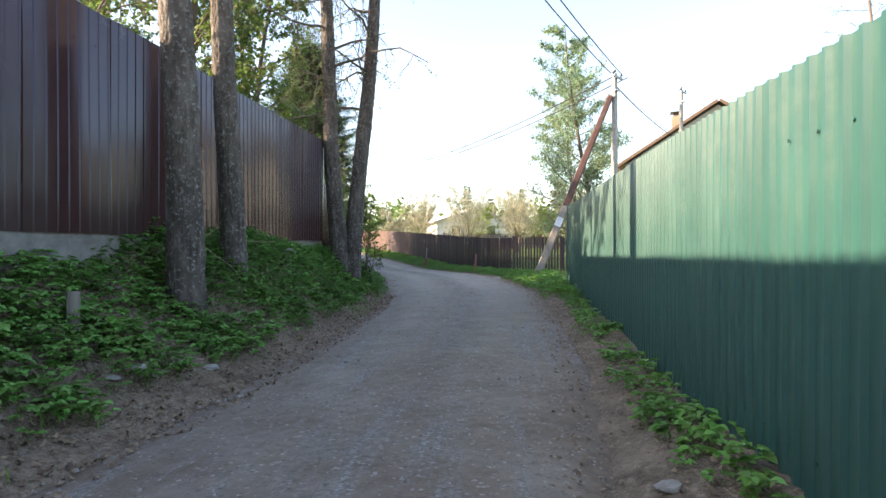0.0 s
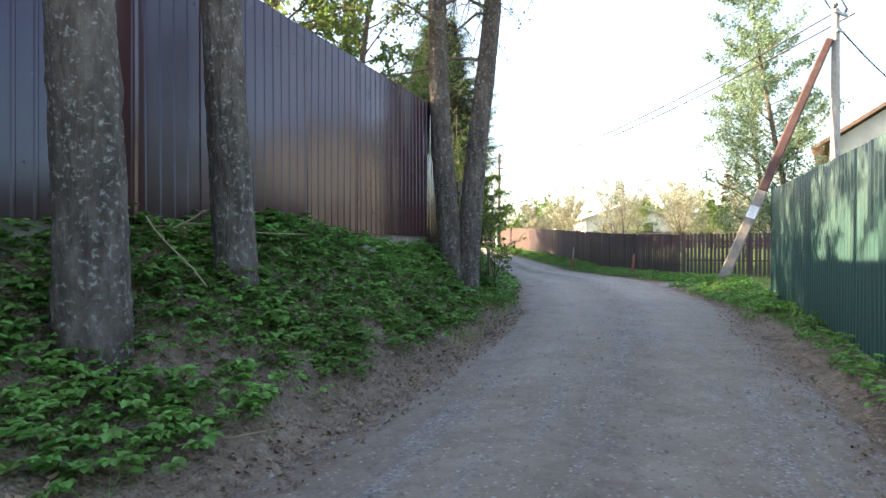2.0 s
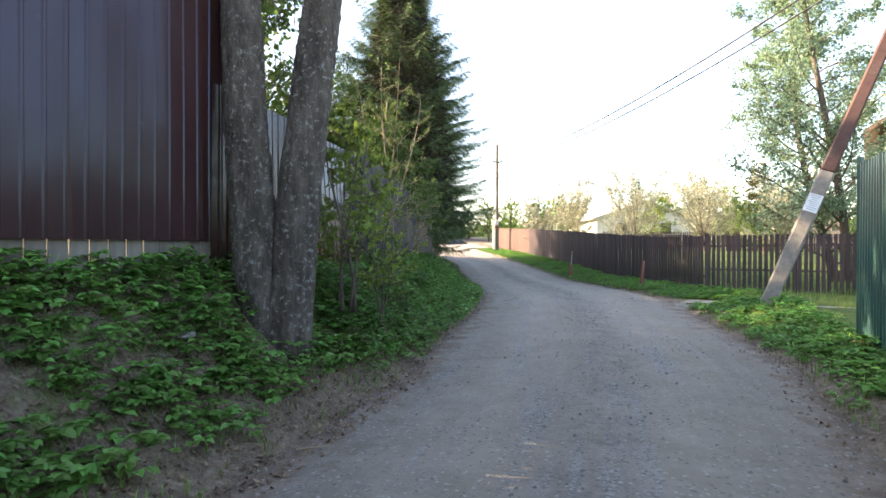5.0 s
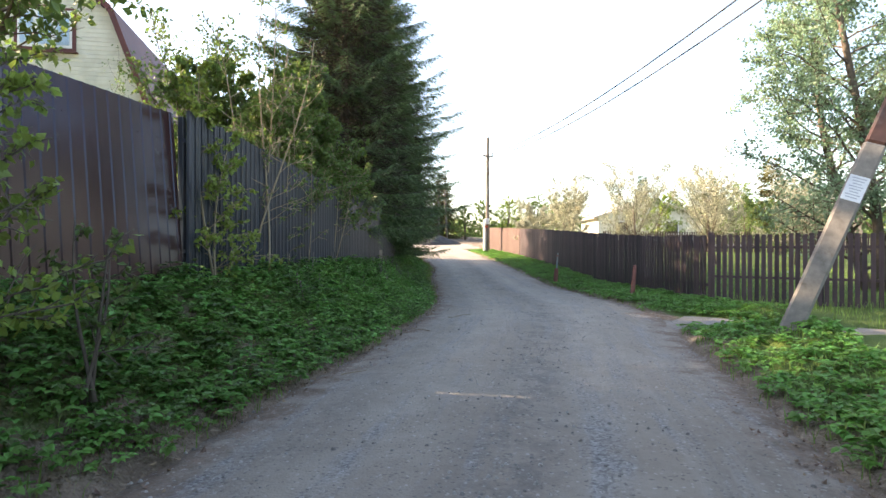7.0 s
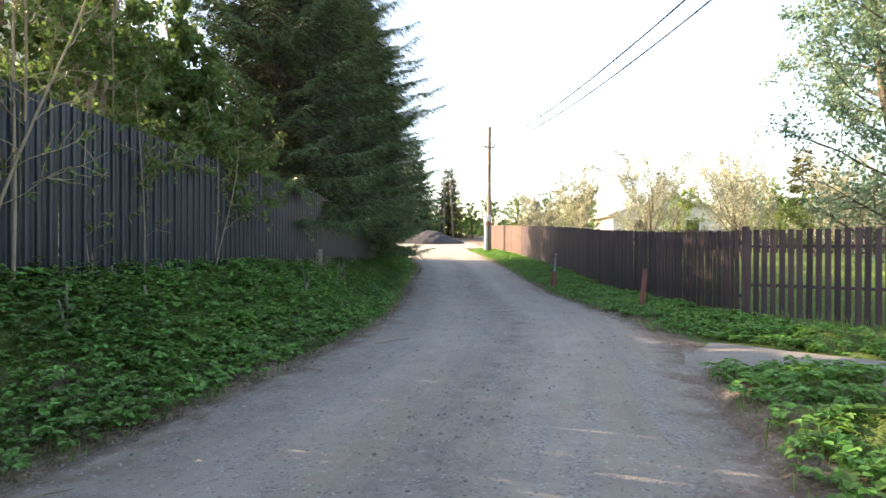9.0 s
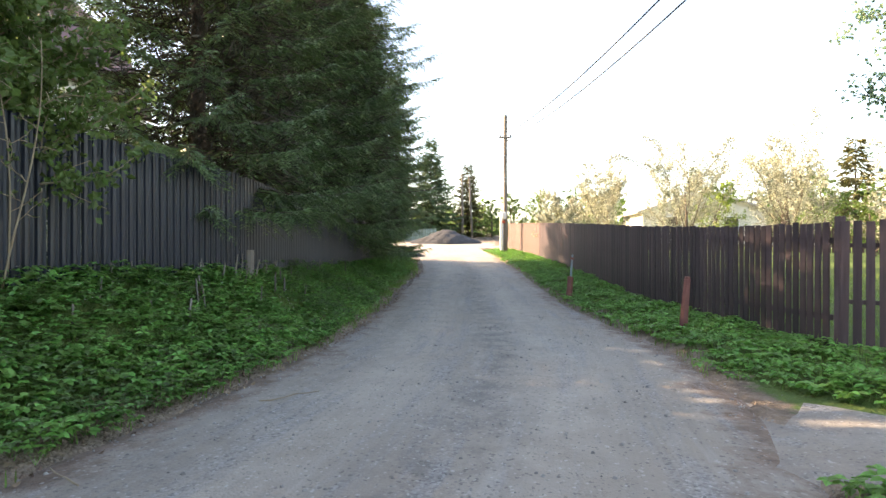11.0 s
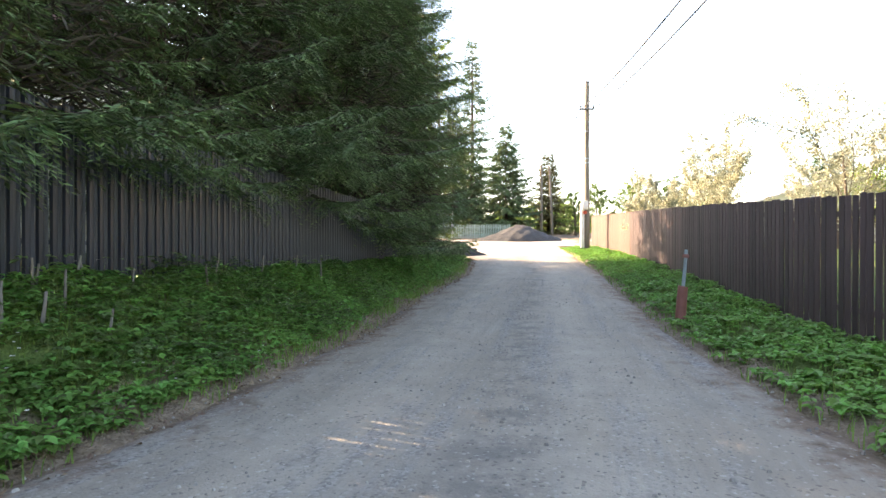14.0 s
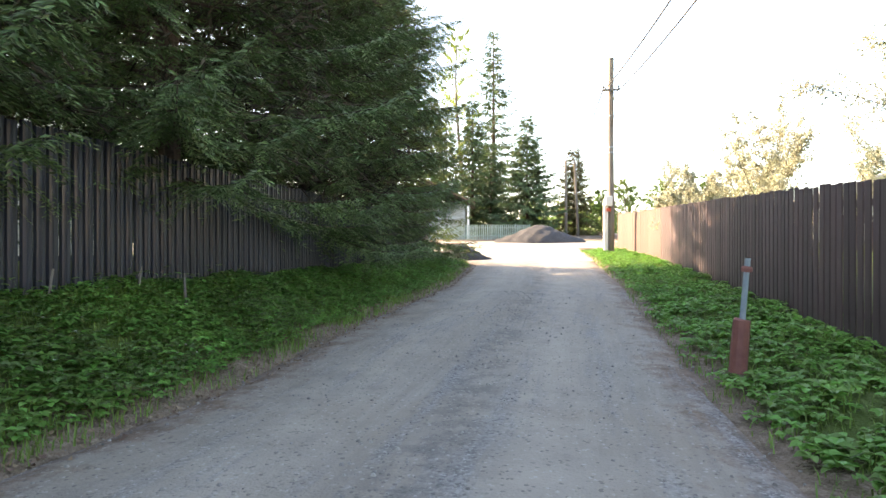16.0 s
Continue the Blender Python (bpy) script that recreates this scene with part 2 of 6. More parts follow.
def earth_material(name, road):
    """Packed gravel with wheel tracks, or bank soil under litter: several noises at different scales, and pebbles in relief."""
    m = bpy.data.materials.new(name)
    m.use_nodes = True
    t = m.node_tree
    N, L = t.nodes, t.links
    b = N["Principled BSDF"]
    co = N.new("ShaderNodeTexCoord").outputs["Object"]

    def noise_fac(scale, detail=6, rough=0.6, vec=co):
        n = N.new("ShaderNodeTexNoise")
        n.inputs["Scale"].default_value, n.inputs["Detail"].default_value, n.inputs["Roughness"].default_value = scale, detail, rough
        L.new(vec, n.inputs["Vector"])
        return n.outputs["Fac"]

    def span(fac, a, c, lo=0.0, hi=1.0):
        r = N.new("ShaderNodeMapRange")
        for i, v in enumerate((a, c, lo, hi)):
            r.inputs[i + 1].default_value = v
        L.new(fac, r.inputs[0])
        return r.outputs[0]

    def blend(fac, a, c):
        x = N.new("ShaderNodeMix")
        x.data_type = 'RGBA'
        L.new(fac, x.inputs[0])
        for i, v in ((6, a), (7, c)):
            if isinstance(v, tuple):
                x.inputs[i].default_value = (*v, 1)
            else:
                L.new(v, x.inputs[i])
        return x.outputs[2]

    def attribute(key):
        a = N.new("ShaderNodeAttribute")
        a.attribute_name = key
        return a.outputs["Fac"]

    vor = N.new("ShaderNodeTexVoronoi")
    vor.inputs["Scale"].default_value = 55 if road else 38
    L.new(co, vor.inputs["Vector"])
    vor2 = N.new("ShaderNodeTexVoronoi")
    vor2.inputs["Scale"].default_value = 36 if road else 17
    L.new(co, vor2.inputs["Vector"])
    peb = span(vor2.outputs["Distance"], 0.10, 0.22, 1.0, 0.0)
    sparse = span(noise_fac(1.7, 3), 0.5, 0.66)
    pebbles = N.new("ShaderNodeMath")
    pebbles.operation = 'MULTIPLY'
    L.new(peb, pebbles.inputs[0])
    L.new(sparse, pebbles.inputs[1])
    if road:
        c = blend(span(noise_fac(1.1, 7, 0.7), 0.35, 0.65), (0.285, 0.263, 0.232), (0.378, 0.352, 0.312))
        c = blend(span(noise_fac(0.55, 5), 0.36, 0.58), c, (0.318, 0.282, 0.238))
        uv = N.new("ShaderNodeCombineXYZ")
        L.new(attribute("across"), uv.inputs[0])
        L.new(attribute("onward"), uv.inputs[1])
        c = blend(span(noise_fac(1.0, 7, 0.72, uv.outputs[0]), 0.46, 0.66, 0.0, 0.5), c, (0.205, 0.195, 0.182))
        c = blend(span(noise_fac(0.6, 6, 0.7, uv.outputs[0]), 0.56, 0.70, 0.0, 0.6), c, (0.41, 0.385, 0.35))
        track = attribute("track")                       # 1 in the wheel tracks
        tn = N.new("ShaderNodeMath")
        tn.operation = 'MULTIPLY'
        L.new(track, tn.inputs[0])
        L.new(span(noise_fac(2.3, 6, 0.7), 0.3, 0.65), tn.inputs[1])
        c = blend(tn.outputs[0], c, (0.405, 0.370, 0.322))
        mid = N.new("ShaderNodeMath")
        mid.operation = 'MULTIPLY'
        L.new(attribute("gravel"), mid.inputs[0])
        L.new(span(noise_fac(2.6, 8, 0.8), 0.44, 0.58), mid.inputs[1])
        c = blend(mid.outputs[0], c, (0.15, 0.148, 0.145))
        edge = N.new("ShaderNodeMath")
        edge.operation = 'ADD'
        L.new(attribute("rim"), edge.inputs[0])
        L.new(span(noise_fac(2.7, 7, 0.7), 0.2, 0.8, -0.55, 0.55), edge.inputs[1])
        c = blend(span(edge.outputs[0], 0.5, 0.85), c, blend(span(noise_fac(9, 6, 0.7), 0.35, 0.65), (0.12, 0.083, 0.062), (0.25, 0.185, 0.145)))
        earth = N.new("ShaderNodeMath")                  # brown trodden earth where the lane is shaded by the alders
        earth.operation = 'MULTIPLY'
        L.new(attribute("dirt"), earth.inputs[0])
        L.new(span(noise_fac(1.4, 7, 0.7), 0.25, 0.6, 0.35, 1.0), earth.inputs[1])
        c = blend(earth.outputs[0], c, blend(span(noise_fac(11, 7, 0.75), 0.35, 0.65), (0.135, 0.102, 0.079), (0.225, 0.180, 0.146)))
        grit = N.new("ShaderNodeMath")                   # beds of loose grit, stone by stone
        grit.operation = 'MULTIPLY'
        L.new(span(noise_fac(0.42, 8, 0.72, uv.outputs[0]), 0.51, 0.63), grit.inputs[0])
        L.new(span(noise_fac(3.1, 6, 0.7), 0.35, 0.6, 0.25, 0.85), grit.inputs[1])
        grain = N.new("ShaderNodeSeparateColor")
        L.new(vor.outputs["Color"], grain.inputs[0])
        c = blend(grit.outputs[0], c, blend(grain.outputs[0], (0.105, 0.107, 0.112), (0.365, 0.360, 0.356)))
        c = blend(span(grain.outputs[1], 0.95, 0.99, 0.0, 0.45), c, (0.50, 0.485, 0.46))
        c = blend(span(grain.outputs[2], 0.94, 0.98, 0.0, 0.60), c, (0.10, 0.098, 0.095))
        c = blend(span(noise_fac(60, 4, 0.7), 0.58, 0.74, 0.0, 0.5), c, (0.17, 0.165, 0.158))
    else:
        c = blend(span(noise_fac(2.2, 8, 0.7), 0.35, 0.65), (0.125, 0.094, 0.070), (0.265, 0.208, 0.158))
        c = blend(span(noise_fac(14, 6, 0.7), 0.5, 0.7), c, (0.33, 0.27, 0.21))
        g = N.new("ShaderNodeMath")
        g.operation = 'ADD'
        L.new(attribute("green"), g.inputs[0])
        L.new(span(noise_fac(1.9, 6, 0.7), 0.2, 0.8, -0.5, 0.5), g.inputs[1])
        c = blend(span(g.outputs[0], 0.4, 0.65), c, blend(noise_fac(6, 6), (0.06, 0.10, 0.028), (0.12, 0.175, 0.045)))
    c = blend(pebbles.outputs[0], c, (0.22, 0.212, 0.20) if road else (0.28, 0.26, 0.24))
    L.new(c, b.inputs["Base Color"])
    b.inputs["Roughness"].default_value = 0.92
    b.inputs["Specular IOR Level"].default_value = 0.25
    add = N.new("ShaderNodeMath")
    add.operation = 'ADD'
    L.new(pebbles.outputs[0], add.inputs[0])
    L.new(span(vor.outputs["Distance"], 0.0, 0.7, 0.22 if road else 0.5, 0.0), add.inputs[1])
    add2 = N.new("ShaderNodeMath")
    add2.operation = 'ADD'
    L.new(add.outputs[0], add2.inputs[0])
    L.new(noise_fac(5, 8, 0.7), add2.inputs[1])
    bp = N.new("ShaderNodeBump")
    bp.inputs["Strength"].default_value = 0.6 if road else 0.9
    bp.inputs["Distance"].default_value = 0.03 if road else 0.045
    L.new(add2.outputs[0], bp.inputs["Height"])
    L.new(bp.outputs[0], b.inputs["Normal"])
    return m


M_ROAD = earth_material("packed_gravel", True)
M_SOIL = earth_material("bank_soil", False)

# ---------------------------------------------------------------- mesh helpers


class Geo:
    """Loose vertices and faces, gathered and then made into one mesh."""

    def __init__(self):
        self.v, self.f, self.n = [], [], 0

    def add(self, verts, faces):
        self.v.append(np.asarray(verts, float).reshape(-1, 3))
        k = self.n
        self.f.extend([tuple(i + k for i in face) for face in faces])
        self.n += len(self.v[-1])

    def add_array(self, verts, faces):
        """verts (k, 3) and faces as an integer array (m, c)."""
        self.v.append(verts)
        self.f.extend((faces + self.n).tolist())
        self.n += len(verts)

    def tube(self, pts, radii, sides=6, cap=True):
        pts = np.asarray(pts, float)
        k = len(pts)
        d = np.gradient(pts, axis=0)
        d /= np.linalg.norm(d, axis=1)[:, None] + 1e-9
        ref = np.array((1.0, 0, 0)) if abs(d[0][0]) < 0.8 else np.array((0, 1.0, 0))
        u = np.cross(d, ref)
        u /= np.linalg.norm(u, axis=1)[:, None] + 1e-9
        w = np.cross(d, u)
        a = np.linspace(0, 2 * np.pi, sides, endpoint=False)
        r = np.asarray(radii, float)
        ring = pts[:, None] + (u[:, None] * np.cos(a)[None, :, None] + w[:, None] * np.sin(a)[None, :, None]) * (r[:, None, None] if r.ndim == 1 else r[:, :, None])
        faces = []
        for i in range(k - 1):
            for j in range(sides):
                jj = (j + 1) % sides
                faces.append((i * sides + j, i * sides + jj, (i + 1) * sides + jj, (i + 1) * sides + j))
        if cap:
            faces.append(tuple(range(sides - 1, -1, -1)))
            faces.append(tuple((k - 1) * sides + j for j in range(sides)))
        self.add(ring.reshape(-1, 3), faces)

    def box(self, size, centre=(0, 0, 0), taper=1.0):
        x, y, z = (s / 2 for s in size)
        v = []
        for sz, k in ((-z, 1.0), (z, taper)):
            v += [(-x * k, -y * k, sz), (x * k, -y * k, sz), (x * k, y * k, sz), (-x * k, y * k, sz)]
        self.add(np.array(v) + np.array(centre), [(3, 2, 1, 0), (4, 5, 6, 7), (0, 1, 5, 4), (1, 2, 6, 5), (2, 3, 7, 6), (3, 0, 4, 7)])

    def blades(self, pos, axis, side, length, width, fold=0.25):
        """Leaf blades: five corners, folded along the midrib. All arrays of k rows."""
        pos, axis, side = np.asarray(pos), np.asarray(axis), np.asarray(side)
        axis = axis / (np.linalg.norm(axis, axis=1)[:, None] + 1e-9)
        side = side - axis * np.sum(axis * side, axis=1)[:, None]
        side = side / (np.linalg.norm(side, axis=1)[:, None] + 1e-9)
        up = np.cross(side, axis)
        l, w = np.asarray(length)[:, None], np.asarray(width)[:, None]
        mid = pos + axis * l * 0.45
        v = np.stack([pos, mid + side * w + up * w * fold, pos + axis * l, mid - side * w + up * w * fold], axis=1).reshape(-1, 3)
        k = len(pos)
        base = np.arange(k)[:, None] * 4
        self.add_array(v, np.concatenate([base + np.array([[0, 1, 2]]), base + np.array([[0, 2, 3]])]))

    def leaflets(self, pos, axis, side, length, width, fold=0.3, curl=0.15):
        """Broad leaves with six corners round a midrib, tips curling down. All arrays of k rows."""
        axis = axis / (np.linalg.norm(axis, axis=1)[:, None] + 1e-9)
        side = side - axis * np.sum(axis * side, axis=1)[:, None]
        side = side / (np.linalg.norm(side, axis=1)[:, None] + 1e-9)
        up = np.cross(side, axis)
        l, w = np.asarray(length)[:, None], np.asarray(width)[:, None]
        a, c = pos + axis * l * 0.30, pos + axis * l * 0.68 - up * l * curl * 0.4
        v = np.stack([pos, a + side * w + up * w * fold, c + side * w * 0.72 + up * w * fold, pos + axis * l - up * l * curl,
                      c - side * w * 0.72 + up * w * fold, a - side * w + up * w * fold], axis=1).reshape(-1, 3)
        k = len(pos)
        base = np.arange(k)[:, None] * 6
        self.add_array(v, np.concatenate([base + np.array([[0, 1, 2, 3]]), base + np.array([[0, 3, 4, 5]])]))

    def mesh(self, name, smooth=False):
        me = bpy.data.meshes.new(name)
        v = np.concatenate(self.v) if self.v else np.zeros((0, 3))
        me.from_pydata(v.tolist(), [], self.f)
        if smooth:
            me.polygons.foreach_set("use_smooth", [True] * len(me.polygons))
        return me


def part(name, geo, mat, parent=None, label="", smooth=False, at=None):
    """One mesh object from a Geo, a bmesh or a mesh, under a thing or a part."""
    if isinstance(geo, Geo):
        me = geo.mesh(name, smooth)
    elif isinstance(geo, bmesh.types.BMesh):
        me = bpy.data.meshes.new(name)
        geo.to_mesh(me)
        geo.free()
    else:
        me = geo
    if mat and not me.materials:
        me.materials.append(mat)
    ob = new(name, me)
    if parent is not None:
        ob.parent = parent
    if at is not None:
        ob.matrix_basis = at
    if label:
        ob["label"] = label
    return ob


def bevel_box(size, bevel=0.004, centre=(0, 0, 0), taper=1.0):
    bm = bmesh.new()
    bmesh.ops.create_cube(bm, size=1.0)
    for v in bm.verts:
        k = taper if v.co.z > 0 else 1.0
        v.co = Vector((v.co.x * size[0] * k + centre[0], v.co.y * size[1] * k + centre[1], v.co.z * size[2] + centre[2]))
    if bevel:
        bmesh.ops.bevel(bm, geom=list(bm.edges), offset=bevel, segments=1, affect='EDGES')
    return bm


def empty(name, m, label, category, group="", kind=""):
    e = new(name)
    e.matrix_basis = m
    e.empty_display_size = 0.2
    return tagged(e, label, category, group, kind)


# ---------------------------------------------------------------- the plan
def curve(points):
    p = np.array(points, float)
    return lambda y: np.interp(y, p[:, 1], p[:, 0])


ROAD_LEFT = curve([(-6.6, -8), (-2.6, 0), (-0.8, 3.4), (-0.1, 4.5), (1.46, 7.2), (3.0, 10.3), (4.4, 13.6), (5.0, 15.7), (6.15, 19.2), (7.0, 22.6), (7.4, 25), (7.7, 28.6), (7.95, 32), (8.5, 37), (8.4, 42), (8.0, 44.5)])
ROAD_RIGHT = curve([(-4.6, -8), (0.45, 0), (2.0, 2.3), (3.9, 5.0), (6.1, 8.8), (7.3, 10.9), (8.6, 13.1), (9.05, 14.4), (9.7, 16.2), (10.4, 18.1), (11.2, 20.2), (11.75, 23), (11.85, 27.8), (11.95, 31), (12.3, 38), (12.35, 44.5)])
FENCE_LEFT = curve([(-9.0, -8), (-4.8, 0), (-1.2, 6.2), (0.6, 9.25), (2.75, 12.75), (3.05, 13.0), (3.55, 14.78), (3.92, 16.28), (5.2, 21.5), (5.92, 24.7), (6.45, 33), (7.04, 42.0), (7.3, 46)])
FENCE_RIGHT = curve([(-3.7, -8), (2.56, 1.93), (10.3, 14.2), (13.5, 20.0), (13.4, 22.7), (13.7, 31), (14.2, 45), (14.1, 60)])
FENCE_FOOT = curve([(1.05, 0), (1.05, 6.6), (1.42, 7.6), (1.42, 9.8), (1.20, 10.7), (1.14, 12.4), (1.0, 14.5), (1.0, 16.3), (1.0, 21.5), (0.93, 25), (0.84, 28), (0.8, 33), (0.88, 42), (1.2, 50), (1.7, 60)])


def road_z(y):
    y = np.asarray(y, float)
    k = np.clip((y - 28) / 3, 0, 1)
    rise = 0.05 * np.clip(y - 29.5, 0, 52) + 0.05 * k * k * 0.6
    return 0.04 + np.where(y > 28, rise, 0)


def side_path_way(x, y):
    """How far a point lies along the side path, and how far off its middle line in half widths."""
    way = (x - 10.75) * 0.74 - (y - 20.43) * 0.674
    off = np.abs((x - 10.75) * 0.674 + (y - 20.43) * 0.74)
    return way, off / (0.70 + 0.75 * np.clip(1 - way / 2.7, 0, 1) ** 1.6)


def ground_z(x, y):
    """Height of the ground: the bank climbs from the road's rim to the fences' feet."""
    x, y = np.asarray(x, float), np.asarray(y, float)
    zr = road_z(y)
    xl, xr, xf, xg = ROAD_LEFT(y), ROAD_RIGHT(y), FENCE_LEFT(y), FENCE_RIGHT(y)
    rise = np.maximum(FENCE_FOOT(y) - zr, 0.06) * np.clip((49 - y) / 6, 0, 1)
    f = np.clip((xl - x) / np.maximum(xl - xf, 0.2), 0, 1)
    bank = rise * (0.35 * f + 0.65 * f * f * (3 - 2 * f))
    g = np.clip((x - xr) / np.maximum(xg - xr, 0.3), 0, 1)
    verge = 0.13 * g * (2 - g) * np.clip((52 - y) / 8, 0, 1)
    way, half = side_path_way(x, y)
    level = np.clip((1.35 - half) * 4, 0, 1) * np.clip((way + 1.2) * 2, 0, 1) * (x > xr - 0.3)
    verge = verge * (1 - 0.8 * level)
    bumps = (1 - 0.9 * level) * (0.05 * np.sin(x * 2.1 + y * 1.3) * np.sin(y * 1.7 - x * 0.8) + 0.03 * np.sin(x * 5.3 + 1) * np.sin(y * 4.7))
    off = np.clip(np.maximum(f, g) * 4, 0, 1) * np.clip(60 - y, 0, 1)
    # unseen rise added behind the left fence, stops sun leaking under it
    behind = 0.16 * np.clip((xf - x) / 0.3, 0, 1) * np.clip((42 - y) / 2, 0, 1)
    mound = 0.16 * np.exp(-((x - 11.2) ** 2 + (y - 16.8) ** 2) / 1.5)
    far = np.clip((np.hypot(x - 8, y - 25) - 70) / 300, 0, 1)
    return (zr + bank + verge + behind + mound) * (1 - far) + bumps * off + far * 1.5


def grid_mesh(name, xs, ys, zfun, keys):
    X, Y = np.meshgrid(xs, ys)
    V = np.stack([X, Y, zfun(X, Y)], -1).reshape(-1, 3)
    nx, ny = len(xs), len(ys)
    i = (np.arange(ny - 1)[:, None] * nx + np.arange(nx - 1)[None, :]).reshape(-1)
    F = np.stack([i, i + 1, i + nx + 1, i + nx], 1)
    me = bpy.data.meshes.new(name)
    me.from_pydata(V.tolist(), [], F.tolist())
    me.polygons.foreach_set("use_smooth", [True] * len(F))
    for key, fun in keys.items():
        a = me.attributes.new(key, 'FLOAT', 'POINT')
        a.data.foreach_set("value", np.asarray(fun(V[:, 0], V[:, 1]), dtype=np.float32))
    return me


def greenness(x, y):
    f = (ROAD_LEFT(y) - x)
    g = (x - ROAD_RIGHT(y))
    left = np.clip(f / 0.6, 0, 1) * np.interp(y, [0, 10, 14, 20], [0.12, 0.3, 0.65, 0.75])
    right = np.clip(g / 0.5, 0, 1) * np.interp(y, [0, 8, 14], [0.25, 0.6, 1.0])
    far = np.clip((y - 50) / 6, 0, 1)
    return np.maximum(left, right) * (1 - far) + 0.6 * far * ((x < -2) | (x > 18))


GX = np.concatenate([-np.geomspace(1500, 9, 26), np.arange(-8, 20.01, 0.20), np.geomspace(21, 1500, 26)])
GY = np.concatenate([-np.geomspace(1500, 9, 22), np.arange(-8, 50.01, 0.22), np.geomspace(51, 2500, 34)])


def sunk_ground(x, y):
    z = ground_z(x, y)
    inside = (x > ROAD_LEFT(y) + 0.12) & (x < ROAD_RIGHT(y) - 0.12) & (y > -8) & (y < 44.4)
    return z - 0.10 * inside


ground = part("ground", grid_mesh("ground", GX, GY, sunk_ground, {"green": greenness}), M_SOIL)
tagged(ground, "brown soil bank and verge with leaf litter and moss", "ground", kind="structure")

# the road: packed gravel from rim to rim, a little crowned, with two wheel tracks
ny, nx = 330, 34
ys = np.linspace(-8, 44.5, ny)
us = np.linspace(-0.02, 1.02, nx)
U, Yg = np.meshgrid(us, ys)
Xg = ROAD_LEFT(Yg) * (1 - U) + ROAD_RIGHT(Yg) * U
Zg = road_z(Yg) + 0.03 * (1 - (2 * U - 1) ** 2) + 0.006 * np.sin(Xg * 3.1) * np.sin(Yg * 2.3) - 0.05 * (np.clip(np.abs(2 * U - 1) - 0.94, 0, 1) / 0.1)
idx = (np.arange(ny - 1)[:, None] * nx + np.arange(nx - 1)[None, :]).reshape(-1)
me = bpy.data.meshes.new("road")
me.from_pydata(np.stack([Xg, Yg, Zg], -1).reshape(-1, 3).tolist(), [], np.stack([idx, idx + 1, idx + nx + 1, idx + nx], 1).tolist())
me.polygons.foreach_set("use_smooth", [True] * len(me.polygons))
for key, value in (("track", np.exp(-((U - 0.28) / 0.10) ** 2) + np.exp(-((U - 0.66) / 0.11) ** 2)),
                   ("gravel", np.exp(-((U - 0.52) / 0.07) ** 2) * 0.8 + np.exp(-((U - 0.16) / 0.06) ** 2) * 0.4),
                   ("across", (Xg - ROAD_LEFT(Yg)) * 7.0), ("onward", Yg * 0.55),
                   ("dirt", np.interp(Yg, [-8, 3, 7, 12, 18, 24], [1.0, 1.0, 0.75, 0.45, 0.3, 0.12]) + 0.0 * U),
                   ("rim", np.clip(np.abs(2 * U - 1) * 1.0, 0, 1) ** 3)):
    a = me.attributes.new(key, 'FLOAT', 'POINT')
    a.data.foreach_set("value", value.reshape(-1).astype(np.float32))
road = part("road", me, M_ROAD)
tagged(road, "grey packed gravel lane with wheel tracks and loose stones", "road", kind="structure")

# the open crossing where the lane ends, and the side path to the gate beyond the verge
flat = {"track": lambda x, y: 0 * x + 0.3, "gravel": lambda x, y: 0 * x, "rim": lambda x, y: 0 * x, "dirt": lambda x, y: 0 * x, "across": lambda x, y: x * 0.8, "onward": lambda x, y: y * 1.2}
lift = lambda x, y: road_z(y) + 0.015 + 0.012 * np.sin(x * 1.3) * np.sin(y * 1.9)
for x0, x1, y0, y1 in ((-30, 12.35, 44.4, 61.5), (12.35, 45, 53.0, 61.5)):
    crossing = part("road_crossing", grid_mesh("road_crossing", np.linspace(x0, x1, 90), np.linspace(y0, y1, 50), lift, flat), M_ROAD)
    tagged(crossing, "dusty pale gravel crossing in open sunlight", "road", kind="structure")
me = bpy.data.meshes.new("side_path")
t = np.linspace(0, 1, 24)[:, None]
wv = np.linspace(-1, 1, 8)[None, :]
wide = 0.72 + 0.75 * np.clip(1 - t / 0.32, 0, 1) ** 1.6
X, Y = 10.75 + 6.2 * t + wv * wide * 0.674, 20.43 - 5.64 * t + wv * wide * 0.74
Z = ground_z(X, Y) + 0.022 - 0.10 * (np.abs(wv) > 0.9) - 0.06 * np.clip(1 - t / 0.10, 0, 1)
i = (np.arange(23)[:, None] * 8 + np.arange(7)[None, :]).reshape(-1)
me.from_pydata(np.stack([X, Y, Z], -1).reshape(-1, 3).tolist(), [], np.stack([i, i + 8, i + 9, i + 1], 1).tolist())
me.polygons.foreach_set("use_smooth", [True] * len(me.polygons))
for key, value in (("track", 0.25 + 0 * X), ("dirt", 0.3 + 0 * X), ("gravel", 0.3 + 0 * X), ("across", X * 5.0), ("onward", Y * 5.0), ("rim", np.abs(wv) ** 3 * (t > 0.25))):
    a = me.attributes.new(key, 'FLOAT', 'POINT')
    a.data.foreach_set("value", (value + 0 * X).reshape(-1).astype(np.float32))
side_path = tagged(part("side_path", me, M_ROAD), "narrow grey gravel path leading off the lane", "path", kind="structure")

# ---------------------------------------------------------------- fences


def along(a, b):
    """A frame at a: x along the line to b, y to its left, z up; and the length."""
    d = Vector((b[0] - a[0], b[1] - a[1], 0))
    return Matrix.Translation((a[0], a[1], 0)) @ Matrix.Rotation(math.atan2(d.y, d.x), 4, 'Z'), d.length


